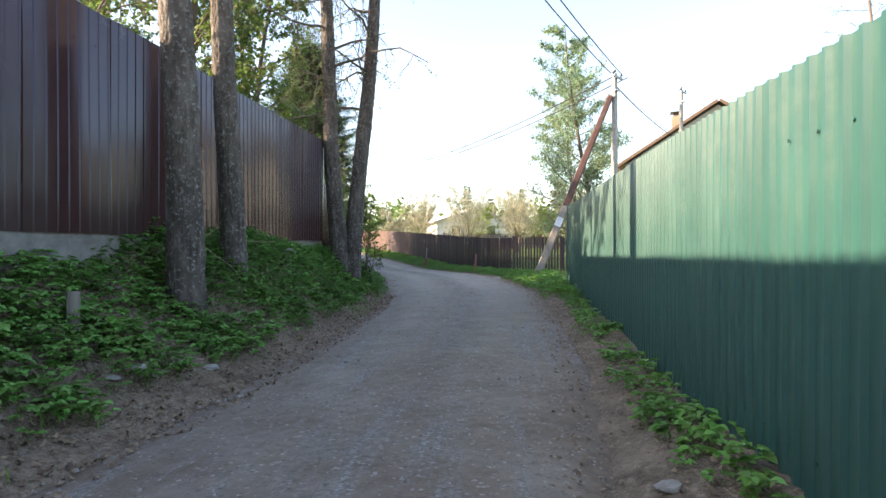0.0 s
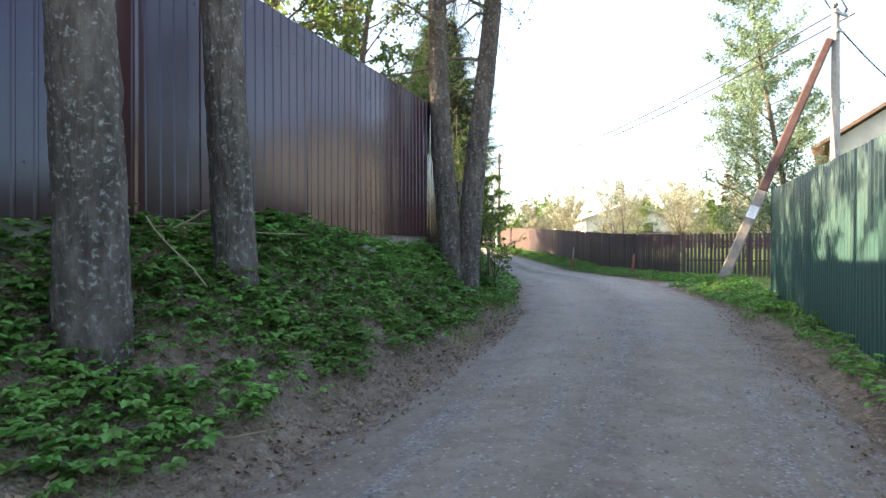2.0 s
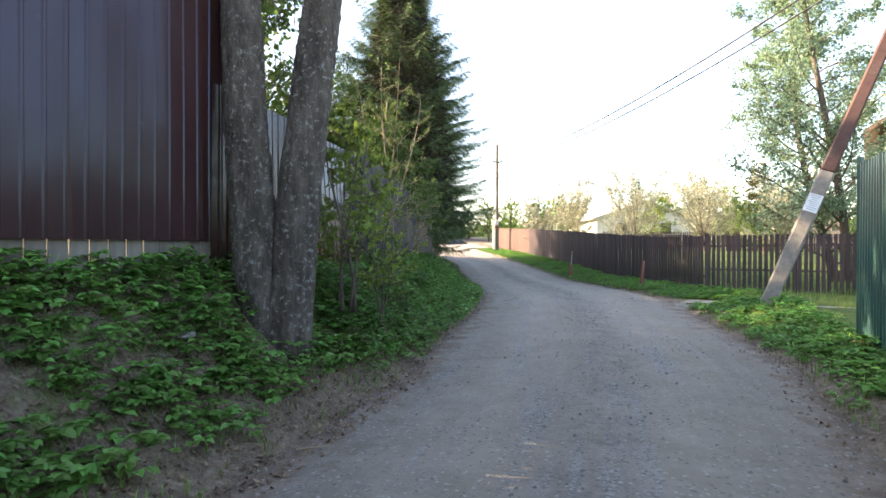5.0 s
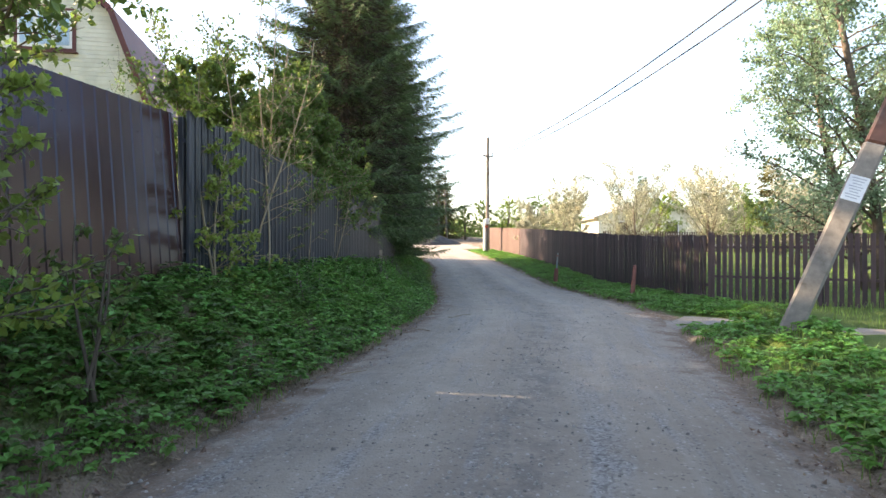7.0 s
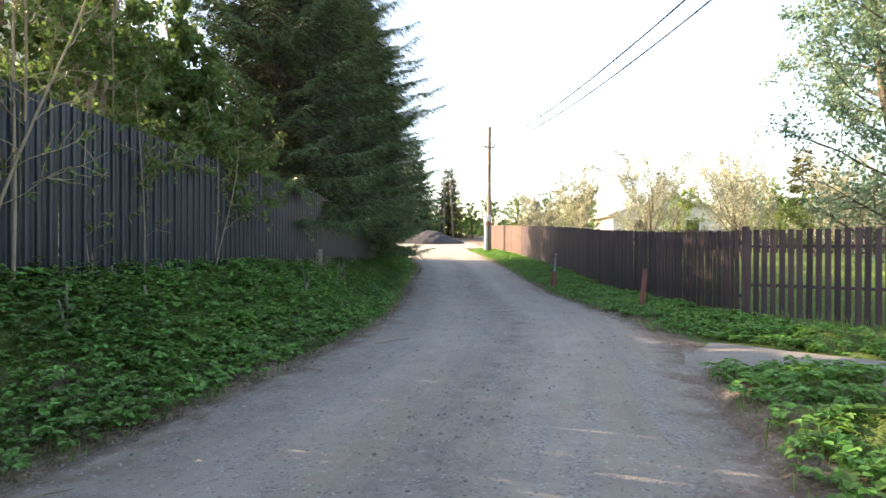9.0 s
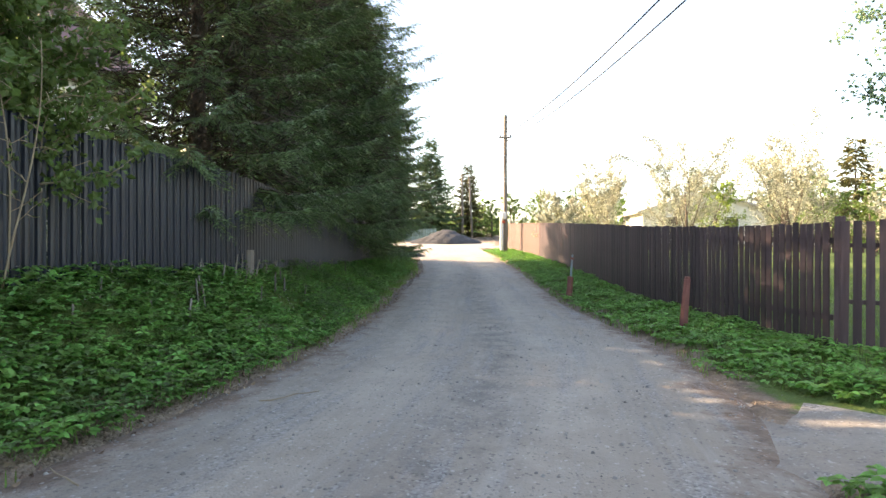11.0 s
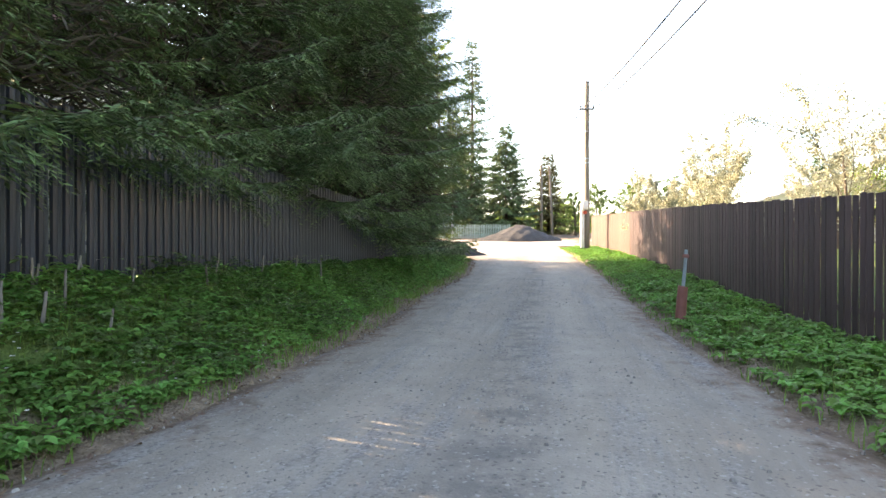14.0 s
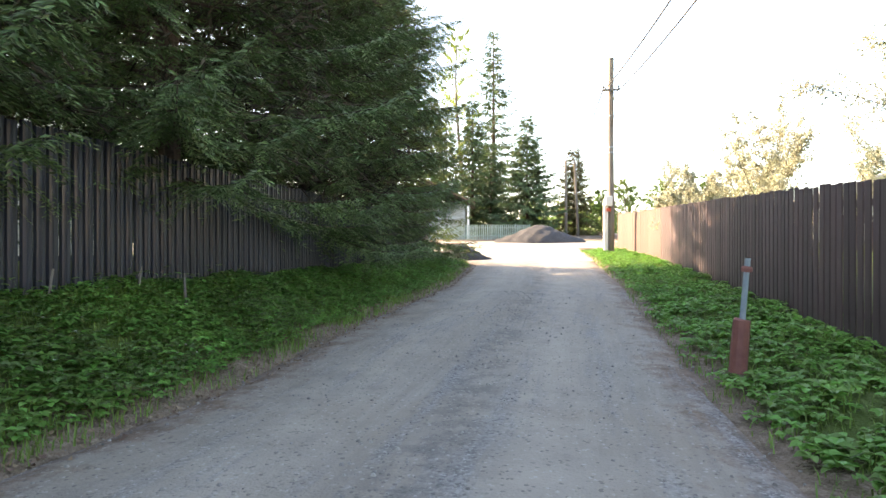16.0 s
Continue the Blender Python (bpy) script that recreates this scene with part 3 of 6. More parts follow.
def profiled_sheet(width, pitch, s0, foot, head, rib=0.035, depth=0.014, thick=0.004, flank=0.010):
    """A trapezoid-ribbed steel sheet from s0 on, with foot and head as functions of the way along."""
    g = Geo()
    xs, ds = [], []
    n = round(width / pitch)
    for i in range(n):
        x = i * pitch
        for dx, d in ((0, 0), (pitch - rib - 0.010 - flank, 0), (pitch - rib - 0.010, depth), (pitch - flank, depth)):
            xs.append(x + dx)
            ds.append(d)
    xs.append(n * pitch + 0.03)
    ds.append(0)
    xs, ds = np.array(xs), np.array(ds)
    k = len(xs)
    levels = 9
    V = []
    for side in (0, thick if depth < 0 else -thick):
        for j in range(levels):
            u = j / (levels - 1)
            z = foot(s0 + xs) * (1 - u) + head(s0 + xs) * u
            warp = 0.005 * np.sin(z * 1.6 + s0 * 3.7 + xs * 2.1) + 0.004 * np.sin(xs * 4.3 + s0 * 1.9)
            V.append(np.stack([xs, ds + side + warp, z], 1))
    F = []
    for j in range(levels - 1):
        for i in range(k - 1):
            a = j * k + i
            F.append((a, a + 1, a + 1 + k, a + k))
            c = (levels + j) * k + i
            F.append((c + k, c + 1 + k, c + 1, c))
    for i in range(k - 1):
        c = levels * k
        F.append((i, c + i, c + i + 1, i + 1))
        t = (levels - 1) * k
        F.append((t + i, t + i + 1, 2 * t + k + i + 1, 2 * t + k + i))
    g.add(np.concatenate(V), F)
    return g


def sheet_fence(name, a, b, foot, head, mat, label, pitch, outward, sheet=8, rails=True):
    m, length = along(a, b)
    fence = empty(name, m, label, "fence", group="metal sheet fences")
    s, i = 0.0, 0
    sg = Geo()
    rng = random.Random(len(name) + int(length * 10))
    while s < length - 0.05:
        w = min(sheet * pitch, pitch * max(1, math.floor((length - s) / pitch + 0.5)))
        g = profiled_sheet(w, pitch, s, foot, head, rib=0.032 if outward > 0 else 0.016, depth=0.022 if outward > 0 else -0.009, flank=0.016 if outward > 0 else 0.010)
        tilt = rng.uniform(-0.6, 0.6) if outward < 0 else rng.uniform(-0.12, 0.12)
        part("sheet", g, mat, fence, at=Matrix.Translation((s, 0.0025 * (i % 2) * outward, 0)) @ Matrix.Rotation(radians(tilt), 4, 'Z'))
        # row of fixing screws near the rails
        for frac in (0.16, 0.84):
            for q in range(0, round(w / pitch), 2):
                x = s + (q + 0.38) * pitch
                z = float(foot(x) * (1 - frac) + head(x) * frac)
                r = 0.009
                ring = [(x + r * math.cos(t), outward * 0.006, z + r * math.sin(t)) for t in np.linspace(0, 2 * math.pi, 6, endpoint=False)]
                base = [(x + r * math.cos(t), outward * 0.0005, z + r * math.sin(t)) for t in np.linspace(0, 2 * math.pi, 6, endpoint=False)]
                sg.add(ring + base, [tuple(range(6))] + [(k, (k + 1) % 6, 6 + (k + 1) % 6, 6 + k) for k in range(6)])
        s += w
        i += 1
    tagged(part("screw", sg, mat, fence), kind="stuff")
    if rails:
        for frac in (0.16, 0.84):
            x = np.linspace(0, length, 12)
            g = Geo()
            for q in range(11):
                z0, z1 = (float(foot(v) * (1 - frac) + head(v) * frac) for v in (x[q], x[q + 1]))
                y0, y1 = -outward * 0.022, -outward * 0.062
                v = [(x[q], y0, z0 - 0.02), (x[q], y1, z0 - 0.02), (x[q], y1, z0 + 0.02), (x[q], y0, z0 + 0.02), (x[q + 1], y0, z1 - 0.02), (x[q + 1], y1, z1 - 0.02), (x[q + 1], y1, z1 + 0.02), (x[q + 1], y0, z1 + 0.02)]
                g.add(v, [(0, 1, 5, 4), (1, 2, 6, 5), (2, 3, 7, 6), (3, 0, 4, 7)])
            part("rail", g, mat, fence)
        for q in range(int(length / 2.4) + 1):
            x = min(0.06 + q * 2.4, length - 0.06)
            z0, z1 = float(foot(x)) - 0.5, float(head(x)) - 0.03
            part("post", bevel_box((0.06, 0.06, z1 - z0), 0.004, (x, -outward * 0.095, (z0 + z1) / 2)), mat, fence)
    return fence


const = lambda v: (lambda s: 0 * np.asarray(s, float) + v)
# tall brown fence on the bank, its concrete plinth and the short boards under its far end
sheet_fence("brown_sheet_fence", (-9.0, -7.43), (2.75, 12.75), const(1.38), const(3.58), M_BROWN, "tall glossy dark brown profiled steel fence on the bank", 0.1375, -1)
m_b, len_b = along((-9.0, -7.43), (2.75, 12.75))
tagged(part("fence_plinth", bevel_box((17.7, 0.22, 0.62), 0.015, (8.85, 0.13, 1.10)), M_STRUT, at=m_b), "grey poured concrete plinth under the brown fence", "plinth")
boards = empty("base_boards", m_b, "short grey weathered boards closing the gap under the fence", "boards")
board_mesh = None
for i in range(28):
    if board_mesh is None:
        ob = part("board", bevel_box((0.135, 0.022, 0.42), 0.004), M_GREYWOOD, boards)
        board_mesh = ob.data
    else:
        ob = part("board", board_mesh, M_GREYWOOD, boards)
    ob.matrix_basis = pose(19.4 + i * 0.142, 0.045, 1.235 + 0.012 * math.sin(i * 2.1), 0, 0.8 * math.sin(i * 1.7), 0)

# lower brown fence between the trunks and the grey one
sheet_fence("low_brown_fence", (2.70, 12.62), (3.30, 14.42), const(0.96), const(2.715), M_BROWN, "low dark brown profiled steel fence behind the shrub", 0.1375, -1, sheet=8)
leaning = sheet_fence("low_brown_fence", (3.305, 14.435), (3.90, 16.22), const(0.95), const(2.72), M_BROWN, "brown profiled steel panel leaning back, its sheen tinted bluish", 0.1375, -1, sheet=14)
# leans back so that it mirrors the sky higher up
leaning.matrix_basis = leaning.matrix_basis @ pose(0, -0.10, 0, -4.0)

# green fence
sheet_fence("green_sheet_fence", (-3.6, -7.83), (10.3, 14.2), const(0.07), lambda s: np.interp(np.asarray(s, float), [0, 10.6, 12.5, 14.3, 26.1], [1.92, 2.0, 2.08, 2.15, 2.42]), M_GREEN, "green profiled steel fence with sunlit upper half", 0.131, 1)
corner_post = tagged(part("fence_post", bevel_box((0.06, 0.06, 2.6), 0.004, (0, 0, 1.2)), M_GREEN, at=pose(10.34, 14.27, 0)), "green square steel end post of the fence", "post")


def picket_row(fence, name, pts, spacing, mesh_height, mesh, mat, foot, head, rng, skip=0.0, lean=0.4, proud=0.0, start=0):
    """Upright pickets along a line; each an object on one mesh, scaled to its height."""
    (a, b) = pts
    d = Vector((b[0] - a[0], b[1] - a[1]))
    n = max(1, round(d.length / spacing))
    spacing = d.length / n
    yaw = math.degrees(math.atan2(d.y, d.x))
    for i in range(start, n):
        s = (i + 0.5) * spacing + rng.uniform(-0.006, 0.006)
        p = Vector(a) + d * (s / d.length)
        z0, z1 = float(foot(p.y)) + rng.uniform(-0.012, 0.012), float(head(p.y)) + rng.uniform(-0.014, 0.014)
        ob = part(name, mesh, mat, fence)
        ob.matrix_basis = pose(p.x, p.y, z0, 0, rng.uniform(-lean, lean), yaw) @ Matrix.Translation((0, proud, 0)) @ Matrix.Diagonal((1, 1, (z1 - z0) / mesh_height, 1))


def rail_run(fence, pts, heights, size, mat, offset):
    (a, b) = pts
    m, length = along(a, b)
    for zf in heights:
        za, zb = float(zf(a[1])), float(zf(b[1]))
        g = Geo()
        y0, y1 = offset - size[0] / 2, offset + size[0] / 2
        v = []
        for x, z in ((0, za), (length, zb)):
            v += [(x, y0, z - size[1] / 2), (x, y1, z - size[1] / 2), (x, y1, z + size[1] / 2), (x, y0, z + size[1] / 2)]
        g.add(v, [(0, 1, 5, 4), (1, 2, 6, 5), (2, 3, 7, 6), (3, 0, 4, 7), (3, 2, 1, 0), (4, 5, 6, 7)])
        part("rail", g, mat, fence, at=m)


# grey steel picket fence below the spruces
rng = random.Random(5)
g = Geo()
prof = [(-0.053, -0.010), (-0.046, 0.014), (-0.026, 0.022), (-0.014, 0.004), (0.014, 0.004), (0.026, 0.022), (0.046, 0.014), (0.053, -0.010)]
H = 1.5
v = [(x, -y, z) for z in (0, H - 0.02, H) for x, y in [(p[0] * (0.93 if z == H else 1), p[1]) for p in prof]] + [(p[0], -p[1] + 0.004, z) for z in (0, H) for p in prof]
f = []
for j in range(2):
    for i in range(7):
        f.append((j * 8 + i, j * 8 + i + 1, (j + 1) * 8 + i + 1, (j + 1) * 8 + i))
for i in range(7):
    f.append((24 + i + 1, 24 + i, 32 + i, 32 + i + 1))
g.add(v, f)
steel_picket = g.mesh("steel_picket")
grey_fence = empty("grey_picket_fence", pose(3.92, 16.28, 0), "dark grey steel picket fence along the lane under spruces", "fence")
grey_fence.matrix_basis = Matrix.Identity(4)
foot_g = lambda y: np.interp(y, [16.3, 21.5, 24.6, 28, 33, 37, 42], [1.06, 1.02, 0.99, 0.88, 0.82, 0.83, 0.89])
head_g = lambda y: np.interp(y, [16.3, 21.5, 26.3, 33, 42], [2.74, 2.46, 2.36, 2.24, 2.2])
GREY_LINE = [(3.94, 16.3), (5.2, 21.5), (5.92, 24.7), (6.45, 33), (7.04, 42.0)]
for a, b in zip(GREY_LINE, GREY_LINE[1:]):
    picket_row(grey_fence, "picket", (a, b), 0.127, H, steel_picket, M_GREY, foot_g, head_g, rng, lean=0.25, proud=-0.03)
    rail_run(grey_fence, (a, b), [lambda y: foot_g(y) + 0.27, lambda y: head_g(y) - 0.3], (0.03, 0.04), M_GREY, 0.0)
    m, length = along(a, b)
    for q in range(int(length / 2.5) + 1):
        p = m @ Vector((q * 2.5 + 0.05, 0.05, 0))
        z0, z1 = float(foot_g(p.y)) - 0.4, float(head_g(p.y)) - 0.05
        part("post", bevel_box((0.06, 0.06, z1 - z0), 0.004), M_GREY, grey_fence, at=pose(p.x, p.y, (z0 + z1) / 2, 0, 0, math.degrees(math.atan2(b[1] - a[1], b[0] - a[0]))))
end_panel = tagged(part("fence_end_panel", bevel_box((0.9, 0.02, 1.34), 0.004), M_GREYWOOD, at=pose(6.98, 42.5, 1.55, 0, 0, 86)), "grey board panel closing the end of the fence", "fence panel")

# brown board fence along the other side
wood_picket = bpy.data.meshes.new("plank")
bm = bevel_box((0.114, 0.018, 1.5), 0.003, (0, 0, 0.75))
bm.to_mesh(wood_picket)
bm.free()
garden_picket = bpy.data.meshes.new("garden_picket")
bm = bevel_box((0.086, 0.018, 1.5), 0.003, (0, 0, 0.75))
bm.to_mesh(garden_picket)
bm.free()
old_picket = bpy.data.meshes.new("old_plank")
bm = bevel_box((0.105, 0.02, 1.5), 0.003, (0, 0, 0.75))
bm.to_mesh(old_picket)
bm.free()
plank_fence = empty("plank_fence", Matrix.Identity(4), "dark brown stained board fence with narrow gaps", "fence", group="wooden fences")
foot_p = lambda y: np.interp(y, [15, 22.7, 28.8, 31, 34.3, 39.2, 45, 52], [0.17, 0.17, 0.13, 0.22, 0.36, 0.58, 0.9, 1.2])
head_p = lambda y: np.interp(y, [15, 22.7, 25.2, 28.8, 32.7, 36.6, 39.2, 45.3, 52], [1.72, 1.65, 1.68, 1.82, 2.02, 2.2, 2.31, 2.56, 2.8])
PLANK_LINE = [(13.4, 22.7), (13.62, 28.8), (13.78, 33.2), (14.05, 42.3)]
for a, b in zip(PLANK_LINE, PLANK_LINE[1:]):
    picket_row(plank_fence, "plank", ((a[0], a[1] - 0.03), b), 0.150, 1.5, wood_picket, M_PLANK, foot_p, head_p, rng, lean=0.5, proud=0.03)
    rail_run(plank_fence, (a, b), [lambda y: foot_p(y) + 0.35, lambda y: head_p(y) - 0.22], (0.04, 0.07), M_PLANK, -0.01)
faded_fence = empty("faded_plank_fence", Matrix.Identity(4), "faded reddish brown board fence near the pole", "fence", group="wooden fences")
for a, b in (((14.05, 42.35), (14.2, 45.0)), ((14.2, 45.0), (14.05, 51.5))):
    picket_row(faded_fence, "plank", (a, b), 0.118, 1.5, old_picket, M_OLDPLANK, foot_p, head_p, rng, lean=0.6, proud=0.03)
    rail_run(faded_fence, (a, b), [lambda y: foot_p(y) + 0.35, lambda y: head_p(y) - 0.22], (0.04, 0.07), M_OLDPLANK, -0.01)
gap_fence = empty("spaced_picket_fence", Matrix.Identity(4), "brown picket fence with wide gaps round a garden", "fence", group="wooden fences")
GAP_LINE = [(13.42, 22.62), (18.6, 17.9)]
picket_row(gap_fence, "picket", GAP_LINE, 0.128, 1.5, garden_picket, M_PLANK, foot_p, head_p, rng, lean=0.5, proud=-0.03)
rail_run(gap_fence, GAP_LINE, [lambda y: foot_p(y) + 0.55, lambda y: head_p(y) - 0.28], (0.04, 0.05), M_PLANK, 0.01)
m, length = along(*GAP_LINE)
for q in range(4):
    p = m @ Vector((0.02 + q * 2.1, 0.02, 0))
    part("post", bevel_box((0.11, 0.07, 1.75), 0.004), M_PLANK, gap_fence, at=pose(p.x, p.y, 0.84, 0, 0, -42))

# ---------------------------------------------------------------- poles, wires, marker posts


def insulator(parent, x, y, z):
    g = Geo()
    g.tube([(x, y, z), (x, y, z + 0.05), (x, y, z + 0.06), (x, y, z + 0.10), (x, y, z + 0.11), (x, y, z + 0.14)], [0.012, 0.012, 0.045, 0.04, 0.03, 0.02], 8)
    part("insulator", g, M_INSUL, parent, smooth=True)


def cable(name, a, b, sag, label, r=0.021, group=""):
    g = Geo()
    a, b = np.array(a, float), np.array(b, float)
    t = np.linspace(0, 1, 28)[:, None]
    pts = a * (1 - t) + b * t
    pts[:, 2] -= (4 * sag * t * (1 - t))[:, 0]
    g.tube(pts, np.full(28, r), 5)
    return tagged(part(name, g, M_WIRE), label, "cable", group=group)


def concrete_pole(x, y, z0, z1):
    p = empty("concrete_pole", pose(x, y, z0, 0, 0, 20), "grey concrete power pole with crossarm and insulators", "utility pole")
    part("shaft", bevel_box((0.24, 0.20, z1 - z0 + 0.4), 0.02, (0, 0, (z1 - z0) / 2 - 0.2), taper=0.68), M_CONCRETE, p)
    part("crossarm", bevel_box((0.62, 0.07, 0.07), 0.006, (0, -0.11, z1 - z0 - 0.16)), M_STEEL, p)
    part("bracket", bevel_box((0.36, 0.05, 0.05), 0.006, (0.02, -0.11, z1 - z0 - 0.62)), M_STEEL, p)
    for dx in (-0.27, 0.27):
        insulator(p, dx, -0.11, z1 - z0 - 0.13)
    insulator(p, 0, -0.02, z1 - z0)
    return p


POLE_A = (13.95, 16.5)
concrete_pole(*POLE_A, 0.2, 7.40)
strut = empty("pole_strut", Matrix.Identity(4), "leaning concrete strut, red primer above and bare grey below", "strut")
base, tip = Vector((10.93, 17.03, 0.0)), Vector((13.80, 16.52, 6.60))
axis = (tip - base).normalized()
back = Vector((0.62, 0.78, 0))
back = (back - axis * back.dot(axis)).normalized()
m_s = Matrix.Translation(base) @ Matrix((back.cross(axis), back, axis)).transposed().to_4x4()
L_s = (tip - base).length
part("lower_shaft", bevel_box((0.25, 0.24, 2.9), 0.03, (0, 0, 1.45)), M_STRUT, strut, "grey concrete lower part", at=m_s)
part("upper_shaft", bevel_box((0.235, 0.225, L_s - 2.9), 0.03, (0, 0, 2.9 + (L_s - 2.9) / 2), taper=0.8), M_RUST, strut, "rust red painted upper part", at=m_s)
notice = empty("paper_notice", m_s @ pose(0, 0, 2.28), "pale paper notice stuck on the strut", "notice")
part("sheet", bevel_box((0.22, 0.004, 0.33), 0.001, (0.0, -0.123, 0)), M_PAPER, notice)
for i in range(8):
    part("print_line", bevel_box((0.16 - 0.03 * (i % 3), 0.002, 0.013), 0, (0.0, -0.1265, 0.13 - i * 0.036)), M_INK, notice)


def wood_pole(name, x, y, z0, z1, r0, r1, label, arm=True, lean=0.0, arm_z=1.1):
    p = empty(name, pose(x, y, z0, 0, lean, 0), label, "utility pole")
    g = Geo()
    h = z1 - z0
    zz = np.linspace(-0.3, h, 8)
    g.tube(np.stack([0.01 * np.sin(zz), 0.012 * np.cos(zz * 0.7), zz], 1), np.interp(zz, [0, h], [r0, r1]), 12)
    part("shaft", g, M_POLEWOOD, p, smooth=False)
    if arm:
        part("crossarm", bevel_box((0.62, 0.06, 0.07), 0.005, (0, -r1 - 0.03, h - arm_z)), M_POLEWOOD, p)
        for dx in (-0.28, 0.28):
            insulator(p, dx, -r1 - 0.03, h - arm_z + 0.03)
    return p


POLE_B = (13.25, 47.7)
pb = wood_pole("wooden_pole", *POLE_B, 1.0, 8.55, 0.13, 0.10, "tall grey wooden power pole on a white footing post", arm_z=1.25)
part("footing", bevel_box((0.17, 0.17, 2.3), 0.02, (-0.20, -0.05, 1.0)), M_WHITE, pb, "whitewashed concrete footing")
part("meter_box", bevel_box((0.26, 0.16, 0.38), 0.02, (-0.10, -0.2, 2.05)), M_PLASTIC, pb, "white plastic box")
part("red_plate", bevel_box((0.16, 0.03, 0.13), 0.005, (-0.10, -0.17, 1.72)), M_REDPAINT, pb, "small red plate")
for zz in (3.9, 4.1, 5.3):
    g = Geo()
    g.tube([(0, 0, zz), (0, 0, zz + 0.05)], [0.135, 0.135], 12)
    part("band", g, M_STEEL, pb)
g = Geo()
g.tube([(0.03, -0.13, 4.9), (0.05, -0.2, 5.2), (0.02, -0.22, 5.6), (0.0, -0.14, 6.2)], [0.02, 0.035, 0.035, 0.02], 6)
part("cable_loop", g, M_WIRE, pb)
for dx in (-0.28, 0.28):
    cable("overhead_wire", (POLE_A[0] + dx + 0.3, POLE_A[1], 7.32), (POLE_B[0] + dx + 0.05, POLE_B[1], 7.36), 0.8, "thin black overhead wire between the poles", group="overhead wires")
    cable("overhead_wire", (POLE_A[0] + dx * 0.9, POLE_A[1] - 0.1, 7.35), (POLE_A[0] - 21 + dx, POLE_A[1] - 17.2, 7.6), 0.5, "thin black overhead wire above the lane", r=0.016, group="overhead wires")
    cable("overhead_wire", (POLE_B[0] + dx, POLE_B[1], 7.4), (13.0 + dx, 78, 8.0), 0.8, "thin black overhead wire beyond the pole", group="overhead wires")
cable("overhead_wire", (POLE_A[0], POLE_A[1], 7.0), (27.0, 24, 6.6), 0.5, "thin black service wire to a house", group="overhead wires")

# red marker posts on the grass verge
p = empty("marker_post", pose(12.46, 24.55, 0.02, 0, 6, 15), "rust red leaning wooden marker post in the grass", "post")
bm = bevel_box((0.11, 0.09, 0.86), 0.012, (0, 0, 0.43), taper=0.72)
part("shaft", bm, M_MARKER, p)
part("cap", bevel_box((0.07, 0.06, 0.05), 0.01, (0.0, 0, 0.87)), M_MARKER, p)
p = empty("pipe_marker", pose(12.17, 30.0, 0.17, 0, 3, 0), "thin pale blue pipe in a rust red sleeve", "post")
g = Geo()
g.tube([(0, 0, 0), (0.01, 0, 0.46), (0.012, 0, 0.47)], [0.075, 0.07, 0.055], 10)
part("sleeve", g, M_MARKER, p, smooth=False)
g = Geo()
g.tube([(0.01, 0, 0.3), (0.03, 0, 1.0)], [0.027, 0.025], 8)
part("pipe", g, M_PIPE, p)
g = Geo()
g.tube([(0.027, 0, 0.88), (0.028, 0, 0.91), (0.03, 0, 0.93)], [0.045, 0.05, 0.04], 8)
part("clamp", g, M_MARKER, p)

# ---------------------------------------------------------------- trees


def unit(v):
    return v / (np.linalg.norm(v) + 1e-9)


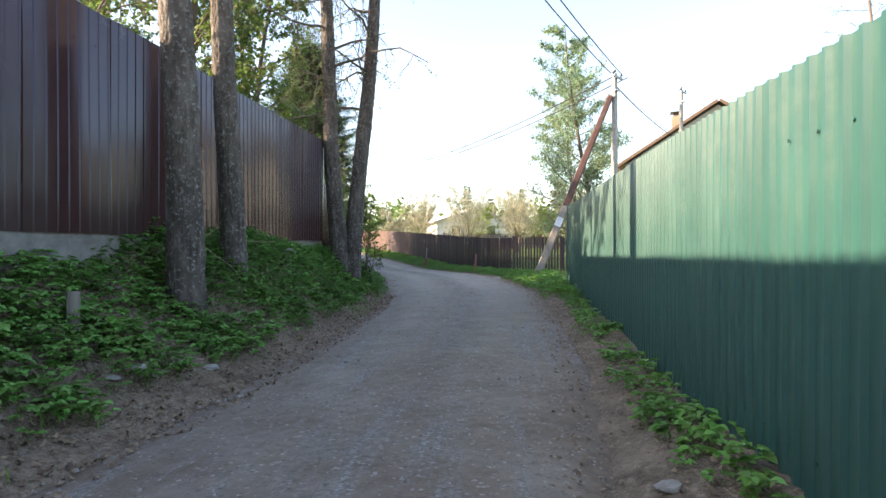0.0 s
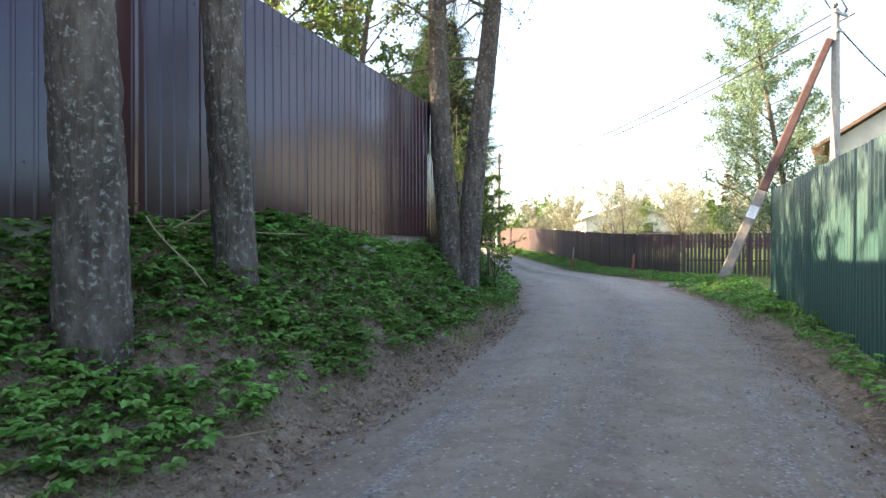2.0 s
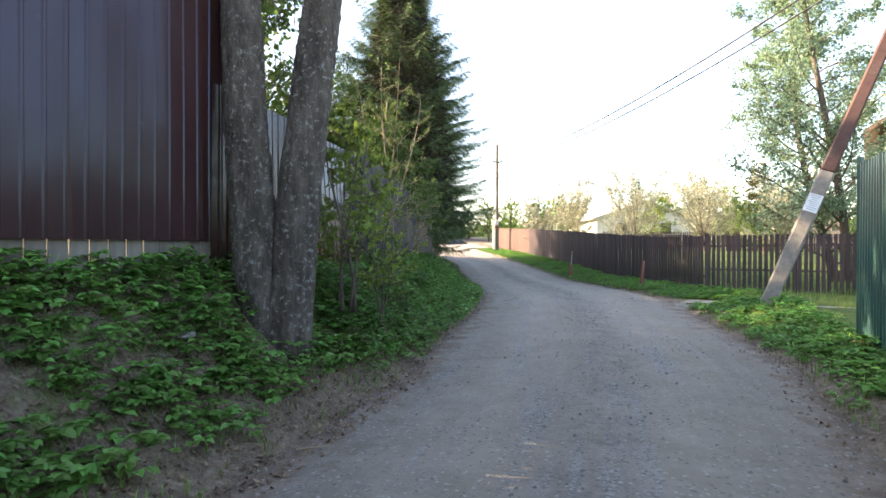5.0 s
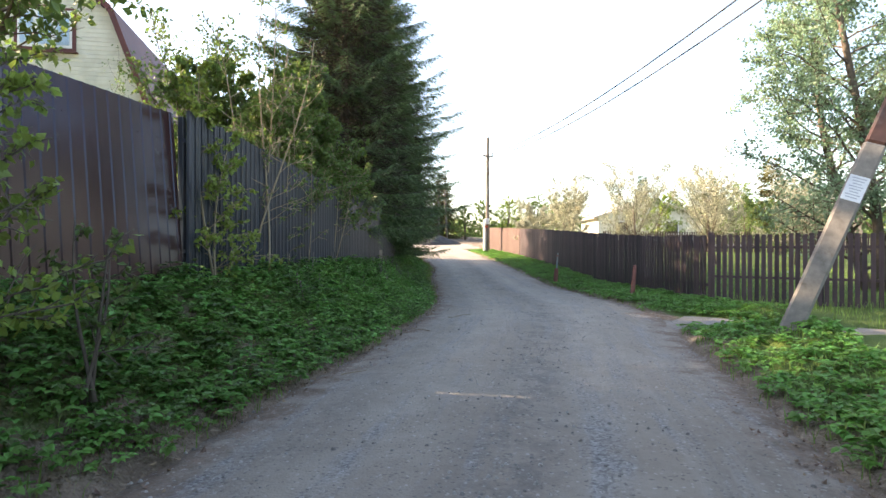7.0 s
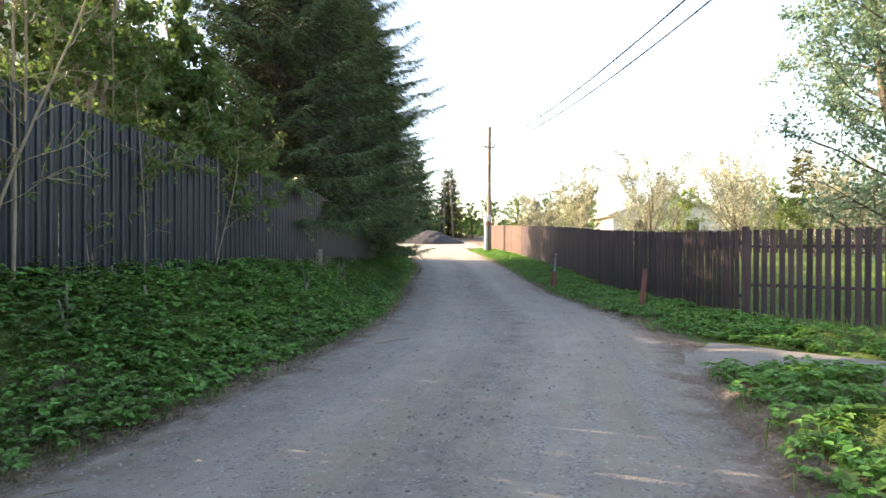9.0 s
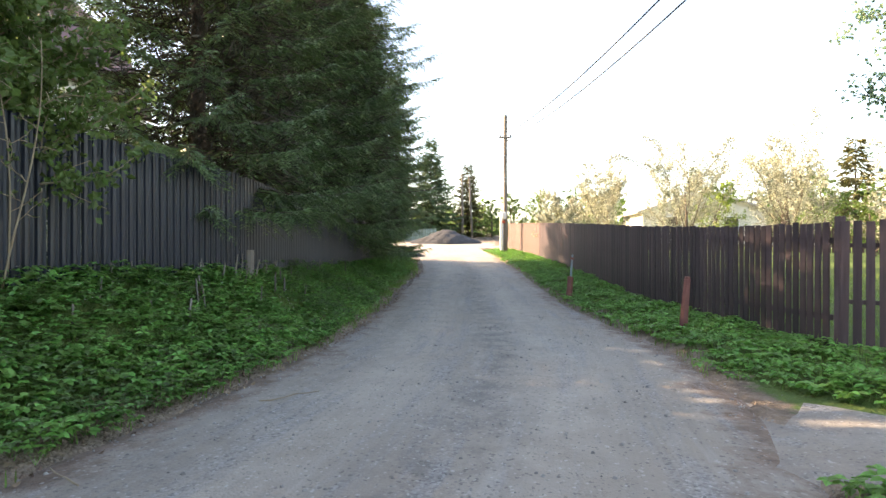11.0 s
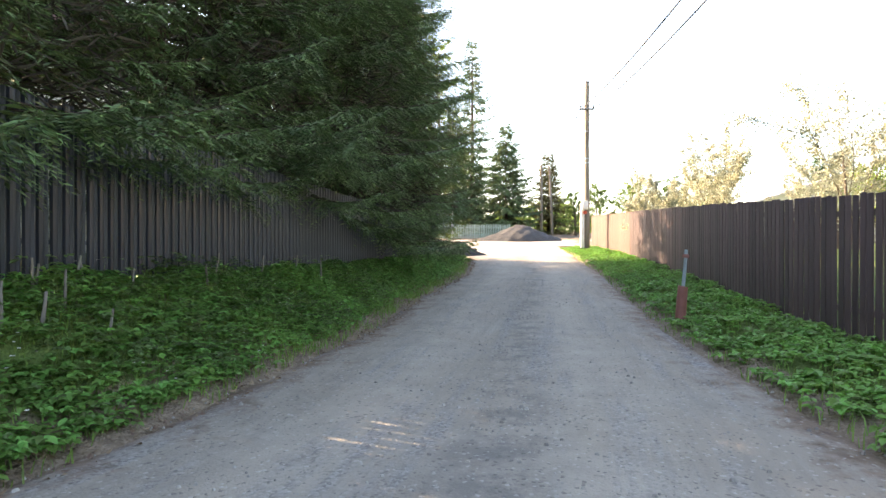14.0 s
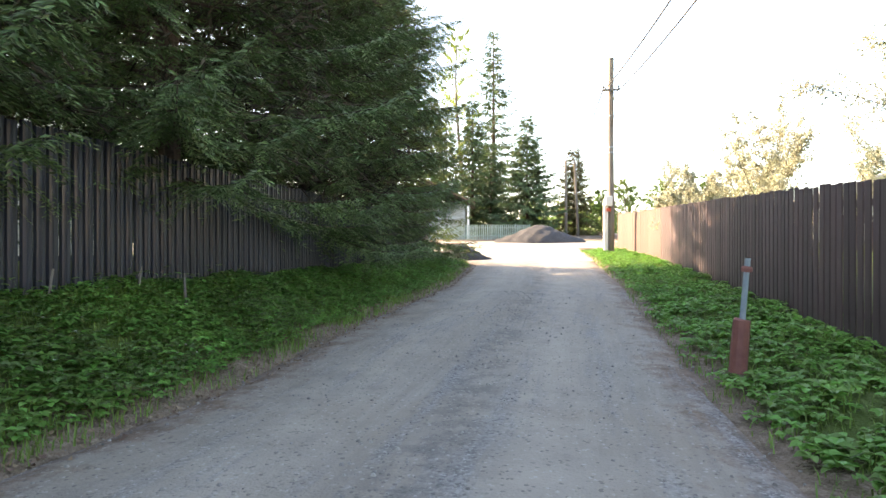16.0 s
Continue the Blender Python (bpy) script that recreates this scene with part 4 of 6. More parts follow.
def broadleaf(name, x, y, z, height, r, seed, label, leaf_mat, bark_mat, spread=0.45, limbs=14, crown_from=0.35, twigs=6, leaves=7, leaf=0.07, lean=(0, 0), droop=0.1, stems=1, category="tree", sparse=1.0, gather=0.30, trunk_top=1.0):
    """A tapered, wavering trunk with limbs, boughs and twigs, and many single leaves along the twigs."""
    rs = np.random.RandomState(seed)
    tree = empty(name, pose(x, y, z), label, category)
    wood, P, A, S, Ln = Geo(), [], [], [], []
    for st in range(stems):
        trunk = Geo()
        k = 12
        t = np.linspace(0, 1, k)
        off = rs.uniform(-1, 1, 2) * (0.25 if stems > 1 else 0)
        bend = rs.uniform(-1, 1, 2) * 0.05 * height
        hgt = height * trunk_top * (1 if st == 0 else rs.uniform(0.7, 0.95))
        pts = np.stack([off[0] * t * height * 0.6 + bend[0] * np.sin(t * 4 + seed) + lean[0] * t * hgt, off[1] * t * height * 0.6 + bend[1] * np.sin(t * 3 + 1) + lean[1] * t * hgt, t * hgt - 0.15 * (1 - t)], 1)
        rad = r * (1 - t) ** 0.8 + min(0.012, r * 0.3)
        rad[0] *= 1.35
        trunk.tube(pts, rad, 9)
        part("trunk" if st == 0 else "stem", trunk, bark_mat, tree, smooth=True)
        for i in range(limbs):
            u = crown_from + (0.97 - crown_from) * ((i + rs.rand()) / limbs)
            p0 = np.array([np.interp(u, t, pts[:, q]) for q in range(3)])
            ang = i * 2.4 + rs.uniform(-0.5, 0.5)
            length = spread * height * ((1 - u) ** 0.6 if trunk_top == 1 else 0.75) * rs.uniform(0.7, 1.15) + 0.15 * height * 0.3
            up = rs.uniform(0.35, 0.9) + 1.6 * (1 - trunk_top)
            d = unit(np.array([math.cos(ang), math.sin(ang), up]))
            pl = [p0]
            for q in range(6):
                d = unit(d + rs.uniform(-0.22, 0.22, 3) + np.array([0, 0, -droop * 0.5 + 0.03]))
                pl.append(pl[-1] + d * length / 6)
            pl = np.array(pl)
            lr = max(min(0.008, r * 0.4), r * (1 - u) ** 0.9 * 0.42)
            wood.tube(pl, np.linspace(lr, min(lr, 0.006), 7), 5, cap=False)
            for j in range(twigs):
                w = 0.25 + 0.75 * (j + rs.rand()) / twigs
                b0 = np.array([np.interp(w * 6, np.arange(7), pl[:, q]) for q in range(3)])
                tl = length * rs.uniform(0.25, 0.5) * (1.15 - w * 0.6)
                d2 = unit(unit(pl[-1] - pl[0]) * 0.7 + rs.uniform(-1, 1, 3) * 0.8 + np.array([0, 0, 0.2 - droop]))
                tp = [b0]
                for q in range(4):
                    d2 = unit(d2 + rs.uniform(-0.3, 0.3, 3) - np.array([0, 0, droop * 0.4]))
                    tp.append(tp[-1] + d2 * tl / 4)
                tp = np.array(tp)
                wood.tube(tp, np.linspace(max(0.005, lr * 0.35), 0.003, 5), 4, cap=False)
                if rs.rand() > sparse:
                    continue
                nl = leaves * 3
                c = rs.rand(nl)
                base = np.stack([np.interp(c * 4, np.arange(5), tp[:, q]) for q in range(3)], 1) + rs.normal(0, 1, (nl, 3)) * gather * tl * 0.35
                P.append(base)
                A.append(rs.uniform(-1, 1, (nl, 3)) + np.array([0, 0, -0.35]))
                S.append(rs.uniform(-1, 1, (nl, 3)))
                Ln.append(leaf * rs.uniform(0.6, 1.3, nl))
    tagged(part("branching", wood, bark_mat, tree), kind="stuff")
    if P:
        g = Geo()
        ln = np.concatenate(Ln)
        g.blades(np.concatenate(P), np.concatenate(A), np.concatenate(S), ln, ln * 0.36)
        part("crown", g, leaf_mat, tree)
    return tree


def spruce(name, x, y, z, height, radius, seed, label, mat, low=0.06, step=0.26, per=7, fine=1.0, power=0.85, twig=0.13, shape=None, dense=1.0):
    """A spruce: whorls of drooping boughs, hung with short needle-clad twigs."""
    rs = np.random.RandomState(seed)
    tree = empty(name, pose(x, y, z), label, "spruce tree")
    trunk, wood = Geo(), Geo()
    zz = np.linspace(-0.2, height, 9)
    trunk.tube(np.stack([0 * zz, 0 * zz, zz], 1), np.maximum(0.012, height * 0.016 * (1 - zz / height)), 9)
    P, A, S, Ln = [], [], [], []
    h = low * height
    while h < height - 0.15:
        u = h / height
        R = radius * (float(np.interp(u, shape[0], shape[1])) if shape else (1 - u) ** power * min(1.0, 0.94 + u * 0.6))
        n = per if u < 0.8 else 5
        a0 = rs.uniform(0, 6.28)
        for i in range(n):
            ang = a0 + i * 6.283 / n + rs.uniform(-0.3, 0.3)
            L = R * rs.uniform(0.70, 1.12) + 0.08
            d = np.array([math.cos(ang), math.sin(ang), 0])
            side = np.array([-d[1], d[0], 0])
            q = np.linspace(0, 1, 7)
            dip = -0.50 * (1 - u) * L * q ** 1.3 + 0.32 * L * q ** 3 * (1 - u) + 0.50 * u * L * q
            pl = np.array([0, 0, h + rs.uniform(-0.30, 0.12)]) + d * (q * L)[:, None] + np.array([0, 0, 1.0]) * dip[:, None] + side * (rs.uniform(-0.15, 0.15) * L * q ** 2)[:, None]
            wood.tube(pl, np.linspace(0.007 + 0.005 * L, 0.003, 7), 4, cap=False)
            nb = max(3, int(L / 0.085 * fine * dense))
            for j in range(nb):
                w = 0.14 + 0.86 * ((j + rs.rand()) / nb) ** (1 / dense)
                b0 = np.array([np.interp(w * 6, np.arange(7), pl[:, c]) for c in range(3)])
                sl = (0.17 + 0.16 * L * (1 - w) + 0.12 * (w < 0.85)) * rs.uniform(0.7, 1.25) * (1.12 if dense > 1 else 1.0)
                sg = 1 if j % 2 else -1
                d2 = unit(d * rs.uniform(0.45, 0.9) + side * sg * rs.uniform(0.45, 1.0) + np.array([0, 0, rs.uniform(-0.62, -0.05)]))
                if j >= nb - 2:
                    d2 = unit(d + side * sg * 0.2 + np.array([0, 0, rs.uniform(-0.25, 0.2)]))
                nt = max(4, int(sl / (0.029 if w > 0.42 else 0.07) * fine))
                c = (np.arange(nt) + 0.5) / nt
                base = b0 + d2 * (c * sl)[:, None]
                base[:, 2] -= 0.28 * sl * c ** 2
                s2 = unit(np.cross(d2, np.array([0, 0, 1.0])) + rs.uniform(-0.3, 0.3, 3))
                alt = np.where(np.arange(nt) % 2 == 0, 1.0, -1.0)[:, None]
                ax = d2 * 0.66 + s2 * alt * rs.uniform(0.50, 0.85, (nt, 1)) + rs.uniform(-0.2, 0.2, (nt, 3)) + np.array([0, 0, -0.14])
                P.append(base)
                A.append(ax)
                S.append(s2 + rs.uniform(-0.45, 0.45, (nt, 3)))
                Ln.append(twig * (1.15 - 0.6 * c) * (1.0 if w > 0.42 else 1.7) * rs.uniform(0.75, 1.2, nt))
        h += step * rs.uniform(0.8, 1.2) * (1.0 if u < 0.7 else 0.8)
    part("trunk", trunk, M_SPRUCEBARK, tree)
    tagged(part("branching", wood, M_SPRUCEBARK, tree), kind="stuff")
    if dense > 1:                       # dead brown twigs round the trunk, packed thickly to block light inside the crown
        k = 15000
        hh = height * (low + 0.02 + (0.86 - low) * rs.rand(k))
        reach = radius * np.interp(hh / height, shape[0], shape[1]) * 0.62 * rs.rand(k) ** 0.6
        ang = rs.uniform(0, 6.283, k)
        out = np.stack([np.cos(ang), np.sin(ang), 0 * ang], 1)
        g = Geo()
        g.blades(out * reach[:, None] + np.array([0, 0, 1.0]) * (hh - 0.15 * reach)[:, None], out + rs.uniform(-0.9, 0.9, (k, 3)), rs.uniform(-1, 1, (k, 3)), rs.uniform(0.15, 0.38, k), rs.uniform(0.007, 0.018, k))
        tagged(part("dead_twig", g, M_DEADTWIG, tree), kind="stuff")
    g = Geo()
    ln = np.concatenate(Ln)
    g.blades(np.concatenate(P), np.concatenate(A), np.concatenate(S), ln, ln * (0.12 if fine > 1 else 0.15), fold=0.5)
    part("crown", g, mat, tree)
    return tree


def gz(x, y):
    return float(ground_z(x, y))


# the four big trunks on the bank
def big_trunk(x, y, r, height, seed, label, lean=(0.0, 0.0), limbs=10):
    rs = np.random.RandomState(seed)
    tree = empty("alder_tree", pose(x, y, gz(x, y)), label, "tree", group="big trees on the bank")
    k, sides = 150, 36
    zz = np.linspace(-0.5, height, k)
    g = Geo()
    wob = np.stack([lean[0] * zz + 0.05 * np.sin(zz * 0.8 + seed), lean[1] * zz + 0.05 * np.cos(zz * 0.7 + seed), zz], 1)
    rad = r * (1 - 0.055 * np.clip(zz, 0, 30)) + 0.10 * r * np.exp(-np.clip(zz, 0, 9) * 2.5) + 0.01
    rad = np.maximum(rad, 0.03)[:, None] * (1 + 0.03 * rs.normal(0, 1, (k, sides)) + 0.035 * np.sin(np.arange(sides) * 1.75 + 2.2 * np.sin(zz[:, None] * 1.9)) + 0.03 * np.sin(np.arange(sides) * 0.52 + zz[:, None] * 0.6))
    g.tube(wob, rad, sides)
    part("trunk", g, M_BARK, tree, smooth=True)
    wood, P, A, S, Ln = Geo(), [], [], [], []
    for i in range(limbs):
        u = 3.6 + (height - 3.8) * (i + rs.rand()) / limbs
        p0 = np.array([np.interp(u, zz, wob[:, c]) for c in range(3)])
        ang = rs.uniform(0, 6.28)
        d = unit(np.array([math.cos(ang), math.sin(ang), rs.uniform(-0.1, 0.6)]))
        L = rs.uniform(1.2, 2.6)
        pl = [p0]
        for q in range(7):
            d = unit(d + rs.uniform(-0.35, 0.35, 3) + np.array([0, 0, -0.05]))
            pl.append(pl[-1] + d * L / 7)
        pl = np.array(pl)
        wood.tube(pl, np.linspace(0.035, 0.008, 8), 6, cap=False)
        for j in range(12):
            b0 = pl[rs.randint(1, 8)]
            d2 = unit(rs.uniform(-1, 1, 3) + np.array([0, 0, -0.45]))
            tp = [b0]
            for q in range(5):
                d2 = unit(d2 + rs.uniform(-0.35, 0.35, 3) + np.array([0, 0, -0.16]))
                tp.append(tp[-1] + d2 * rs.uniform(0.12, 0.24))
            tp = np.array(tp)
            wood.tube(tp, np.linspace(0.009, 0.003, 6), 4, cap=False)
            nl = 10
            c = rs.rand(nl)
            P.append(np.stack([np.interp(c * 5, np.arange(6), tp[:, q]) for q in range(3)], 1) + rs.normal(0, 0.03, (nl, 3)))
            A.append(rs.uniform(-1, 1, (nl, 3)) + np.array([0, 0, -0.6]))
            S.append(rs.uniform(-1, 1, (nl, 3)))
            Ln.append(rs.uniform(0.025, 0.06, nl))
    part("branching", wood, M_TWIG, tree)
    g = Geo()
    ln = np.concatenate(Ln)
    g.blades(np.concatenate(P), np.concatenate(A), np.concatenate(S), ln, ln * 0.38)
    part("crown", g, M_LEAF, tree)
    return tree


big_trunk(-0.05, 6.70, 0.175, 9.5, 1, "thick grey alder trunk on the bank by the brown fence", lean=(-0.010, 0.004))
big_trunk(0.51, 7.88, 0.145, 9.5, 2, "straight grey alder trunk close to the brown fence", lean=(-0.012, 0.0))
big_trunk(3.10, 12.62, 0.18, 9.0, 3, "twin alder trunk forking near the fence's end", lean=(-0.05, 0.03))
big_trunk(3.36, 12.58, 0.18, 9.0, 4, "twin alder trunk leaning towards the lane", lean=(0.085, 0.02))

# spruces behind the grey fence
ROUND = ((0, 0.10, 0.32, 0.54, 0.78, 1.0), (0.86, 0.97, 1.0, 0.80, 0.38, 0.02))      # how the boughs' reach changes with height
for x, y, h, r, sd, lo in ((5.1, 25.2, 10.0, 2.4, 11, 0.13), (5.2, 28.3, 11.0, 2.75, 12, 0.13), (5.7, 31.5, 11.6, 3.3, 13, 0.115), (6.1, 35.2, 10.0, 2.9, 14, 0.09), (6.0, 38.4, 10.5, 2.8, 18, 0.075)):
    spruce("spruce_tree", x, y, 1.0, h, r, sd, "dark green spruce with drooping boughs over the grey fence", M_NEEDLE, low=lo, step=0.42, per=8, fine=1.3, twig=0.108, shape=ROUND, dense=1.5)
# backing spruce, added to stop sky light showing through the front row
spruce("spruce_tree", 3.0, 35.6, 1.1, 9.5, 2.5, 24, "dark spruce added behind the others to close gaps of sky", M_NEEDLE, low=0.10, step=0.40, per=7, fine=0.8, twig=0.2, shape=ROUND)
spruce("spruce_tree", 6.1, 41.8, 0.9, 9.3, 3.1, 22, "lighter yellowish spruce at the fence's end", M_LIGHTNEEDLE, low=0.06, step=0.32, per=7, fine=0.8, twig=0.17, power=0.7)
# far spruces beyond the crossing
spruce("spruce_tree", 6.1, 84, 2.6, 21.5, 4.4, 15, "tall thin spruce beyond the crossing", M_FARNEEDLE, power=0.8, step=0.95, per=6, fine=0.5, twig=0.40, low=0.15)
spruce("spruce_tree", 9.7, 70.4, 2.1, 9.6, 4.2, 16, "conical green spruce beyond the crossing", M_FARNEEDLE, power=1.05, step=0.4, fine=0.65, twig=0.34)
spruce("spruce_tree", 13.6, 76, 2.4, 7.5, 2.9, 17, "yellowing spruce behind two poles", M_TANNEEDLE, step=0.4, fine=0.65, twig=0.34)

spruce("spruce_tree", 6.6, 74, 2.3, 8.0, 2.8, 19, "dense green spruce beyond the crossing", M_FARNEEDLE, step=0.45, fine=0.55, twig=0.36)
spruce("spruce_tree", 4.6, 78, 2.4, 12.5, 3.2, 20, "tall green spruce beyond the crossing", M_FARNEEDLE, step=0.5, fine=0.5, twig=0.42)

# pale tree behind the leaning strut
broadleaf("willow_tree", 19.3, 24.9, 0.2, 12.3, 0.13, 21, "tall pale green young poplar behind the garden fence", M_SILVERLEAF, M_TWIG, spread=0.25, limbs=44, crown_from=0.06, twigs=11, leaves=15, leaf=0.10, droop=0.05, stems=2, gather=0.5)

# more trees behind the tall fence and round the houses
broadleaf("alder_tree", 1.5, 15.6, 1.3, 9.0, 0.10, 31, "slender young alder in fresh leaf behind the brown fence", M_LEAF, M_TWIG, spread=0.24, limbs=26, crown_from=0.2, twigs=8, leaves=9, leaf=0.10, stems=2)
broadleaf("alder_tree", -0.4, 13.6, 1.3, 9.5, 0.11, 32, "slender young alder in fresh leaf behind the brown fence", M_LEAF, M_TWIG, spread=0.26, limbs=26, crown_from=0.25, twigs=8, leaves=9, leaf=0.10, stems=2)
# added alder, not a known tree: it blocks the sun from the lane
broadleaf("alder_tree", -3.6, 16.6, 1.2, 9.5, 0.12, 33, "leafy alder added behind the low brown fence for shade", M_LEAF, M_TWIG, spread=0.30, limbs=28, crown_from=0.2, twigs=8, leaves=9, leaf=0.11, stems=2)
broadleaf("alder_tree", -2.6, 11.9, 1.3, 8.5, 0.12, 34, "leafy alder leaning over the brown fence", M_LEAF, M_TWIG, spread=0.34, limbs=28, crown_from=0.3, twigs=7, leaves=13, leaf=0.11)
# second added alder, also there only to shade lane and verge
broadleaf("alder_tree", -3.2, 19.5, 1.2, 9.5, 0.13, 35, "leafy alder added behind the fence to shade the lane", M_LEAF, M_TWIG, spread=0.34, limbs=28, crown_from=0.15, twigs=8, leaves=9, leaf=0.12, stems=2)
broadleaf("apple_tree", 1.7, 23.4, 1.2, 6.6, 0.12, 52, "gnarled apple tree in fresh leaf behind the grey fence", M_LEAF, M_TWIG, spread=0.40, limbs=20, crown_from=0.2, twigs=9, leaves=7, leaf=0.09, droop=0.0, trunk_top=0.55)
broadleaf("apple_tree", 0.9, 27.0, 1.2, 7.4, 0.12, 36, "gnarled apple tree in thin spring leaf", M_LEAF, M_TWIG, spread=0.42, limbs=18, crown_from=0.25, twigs=9, leaves=5, leaf=0.08, droop=0.0, trunk_top=0.55)
broadleaf("apple_tree", -2.0, 28.5, 1.2, 6.8, 0.12, 37, "gnarled apple tree before the cream house", M_LEAF, M_TWIG, spread=0.40, limbs=16, crown_from=0.25, twigs=8, leaves=4, leaf=0.07, droop=0.0, trunk_top=0.55)
broadleaf("lilac_shrub", 4.55, 21.2, 1.0, 3.7, 0.05, 38, "light green lilac shrub leaning over the grey fence", M_LEAF, M_PALETWIG, spread=0.42, limbs=22, crown_from=0.25, twigs=8, leaves=11, leaf=0.075, stems=4, category="shrub")
broadleaf("willow_sapling", 4.36, 18.05, 0.95, 4.0, 0.012, 39, "thin pale willow sapling with yellowing leaves", M_LEAF, M_PALETWIG, spread=0.16, limbs=13, crown_from=0.25, twigs=4, leaves=2, leaf=0.045, stems=4, category="sapling")
broadleaf("willow_sapling", 4.12, 16.7, 0.95, 2.3, 0.010, 40, "short leafy willow sapling by the fence", M_YELLOWLEAF, M_PALETWIG, spread=0.25, limbs=14, crown_from=0.1, twigs=5, leaves=4, leaf=0.055, stems=3, category="sapling")
broadleaf("lilac_shrub", 4.1, 19.7, 1.0, 3.5, 0.04, 53, "olive green lilac shrub leaning over the grey fence", M_LEAF, M_PALETWIG, spread=0.36, limbs=18, crown_from=0.25, twigs=7, leaves=9, leaf=0.06, stems=3, category="shrub")
for x, y, h, sd in ((4.78, 19.5, 2.6, 41), (5.18, 20.95, 2.3, 49), (4.62, 18.9, 1.9, 50)):
    broadleaf("willow_sapling", x, y, 0.92, h, 0.008, sd, "bare pale willow stems against the grey fence", M_LEAF, M_PALETWIG, spread=0.12, limbs=8, crown_from=0.3, twigs=3, leaves=1, leaf=0.045, stems=2, category="sapling")
broadleaf("lilac_shrub", 3.80, 13.30, 0.85, 1.9, 0.012, 42, "bright green leafy shrub beside the twin trunks", M_YELLOWLEAF, M_TWIG, spread=0.36, limbs=11, crown_from=0.1, twigs=5, leaves=3, leaf=0.058, stems=4, category="shrub")
broadleaf("lilac_shrub", 4.15, 13.9, 0.6, 0.95, 0.010, 43, "low leafy shrub on the bank", M_LEAF, M_TWIG, spread=0.4, limbs=6, crown_from=0.2, twigs=3, leaves=2, leaf=0.05, stems=3, category="shrub")
broadleaf("elder_shrub", 14.2, 15.6, 0.2, 3.0, 0.04, 44, "pale green elder shrub below the concrete pole", M_SILVERLEAF, M_TWIG, spread=0.42, limbs=18, crown_from=0.1, twigs=6, leaves=6, leaf=0.08, stems=3, category="shrub")
broadleaf("birch_tree", 16.5, 9.5, 0.2, 9.0, 0.08, 45, "thin birch with few leaves behind the green fence", M_SILVERLEAF, M_TWIG, spread=0.22, limbs=20, crown_from=0.4, twigs=6, leaves=2, leaf=0.05)

# two trees added out of view, to keep the sun off strut and verge
broadleaf("unseen_tree", -6.0, 26.6, 1.2, 12.0, 0.2, 46, "big leafy tree added out of view to shade the lane", M_LEAF, M_TWIG, spread=0.40, limbs=26, crown_from=0.2, twigs=6, leaves=8, leaf=0.24)
broadleaf("unseen_tree", -5.4, 22.2, 1.2, 11.0, 0.2, 47, "big leafy tree added out of view to shade the lane", M_LEAF, M_TWIG, spread=0.40, limbs=26, crown_from=0.2, twigs=6, leaves=8, leaf=0.24)

broadleaf("lilac_shrub", 3.1, 22.2, 1.1, 4.2, 0.05, 48, "dense light green lilac shrub behind the grey fence", M_LEAF, M_TWIG, spread=0.42, limbs=22, crown_from=0.12, twigs=8, leaves=11, leaf=0.085, stems=4, category="shrub")

# unseen trees added behind the green fence to be mirrored in the brown one
for x, y, h, sd in ((21.0, 11.5, 6.4, 81), (17.5, 3.0, 6.0, 82), (25.0, 17.5, 6.6, 83), (13.5, -4.5, 6.0, 84), (38.5, 17.8, 17.0, 85)):
    broadleaf("unseen_tree", x, y, 0.2, h, 0.14, sd, "leafy tree added unseen behind the green fence for its reflection", M_LEAF, M_TWIG, spread=0.42 if h < 10 else 0.24, limbs=18 if h < 10 else 40, crown_from=0.12, twigs=7, leaves=8, leaf=0.2 if h < 10 else 0.34)

# gardens beyond the board fence
for x, y, h, sd, lf in ((14.75, 42.8, 2.6, 51, 8), (17.2, 43.0, 5.0, 52, 8), (19.0, 38.5, 6.0, 53, 6), (21.6, 45.0, 5.0, 54, 7), (24.5, 41.0, 5.8, 55, 6), (18.6, 48.5, 4.4, 56, 9), (28.5, 47.0, 5.2, 57, 7), (16.2, 47.0, 3.8, 58, 9), (22.0, 36.5, 6.0, 59, 6), (26.0, 36.0, 5.6, 60, 6), (30.0, 40.0, 5.0, 78, 6)):
    broadleaf("apple_tree", x, y, float(road_z(y)), h * 1.12, 0.07, sd, "old spreading apple tree in cream blossom", M_BLOSSOM, M_TWIG, spread=0.50, limbs=15, crown_from=0.2, twigs=8, leaves=lf * 3 + 4, leaf=0.075, droop=0.02, trunk_top=0.5)
for x, y, h, sd in ((26.5, 51, 4.2, 61), (33, 50, 4.4, 62), (37, 57, 5.5, 63), (31, 44, 3.6, 64), (44, 58, 6.0, 65), (16.6, 66, 4.0, 66), (19.5, 68, 4.4, 67), (15.6, 72, 3.6, 68), (-2, 70, 7.0, 69), (23, 72, 5.0, 70)):
    broadleaf("garden_shrub", x, y, float(road_z(y)), h, 0.07, sd, "fresh yellow-green garden tree in spring sunlight", M_YELLOWLEAF if sd % 2 else M_LEAF, M_TWIG, spread=0.5, limbs=20, crown_from=0.06, twigs=5, leaves=11, leaf=0.10, stems=2, category="tree")
for x, y, h, r, sd in ((45, 91.5, 9.3, 2.6, 71), (57, 93, 9.5, 2.6, 72), (39.8, 56.5, 8.2, 2.9, 73), (50, 92, 7.4, 2.0, 74), (1.5, 74, 12.0, 2.8, 75), (3.4, 70, 9.0, 2.4, 76)):
    spruce("spruce_tree", x, y, float(road_z(y)), h, r, sd, "distant spruce above the gardens", M_TANNEEDLE if sd == 73 else M_FARNEEDLE, step=0.55, fine=0.45, twig=0.45, per=6)
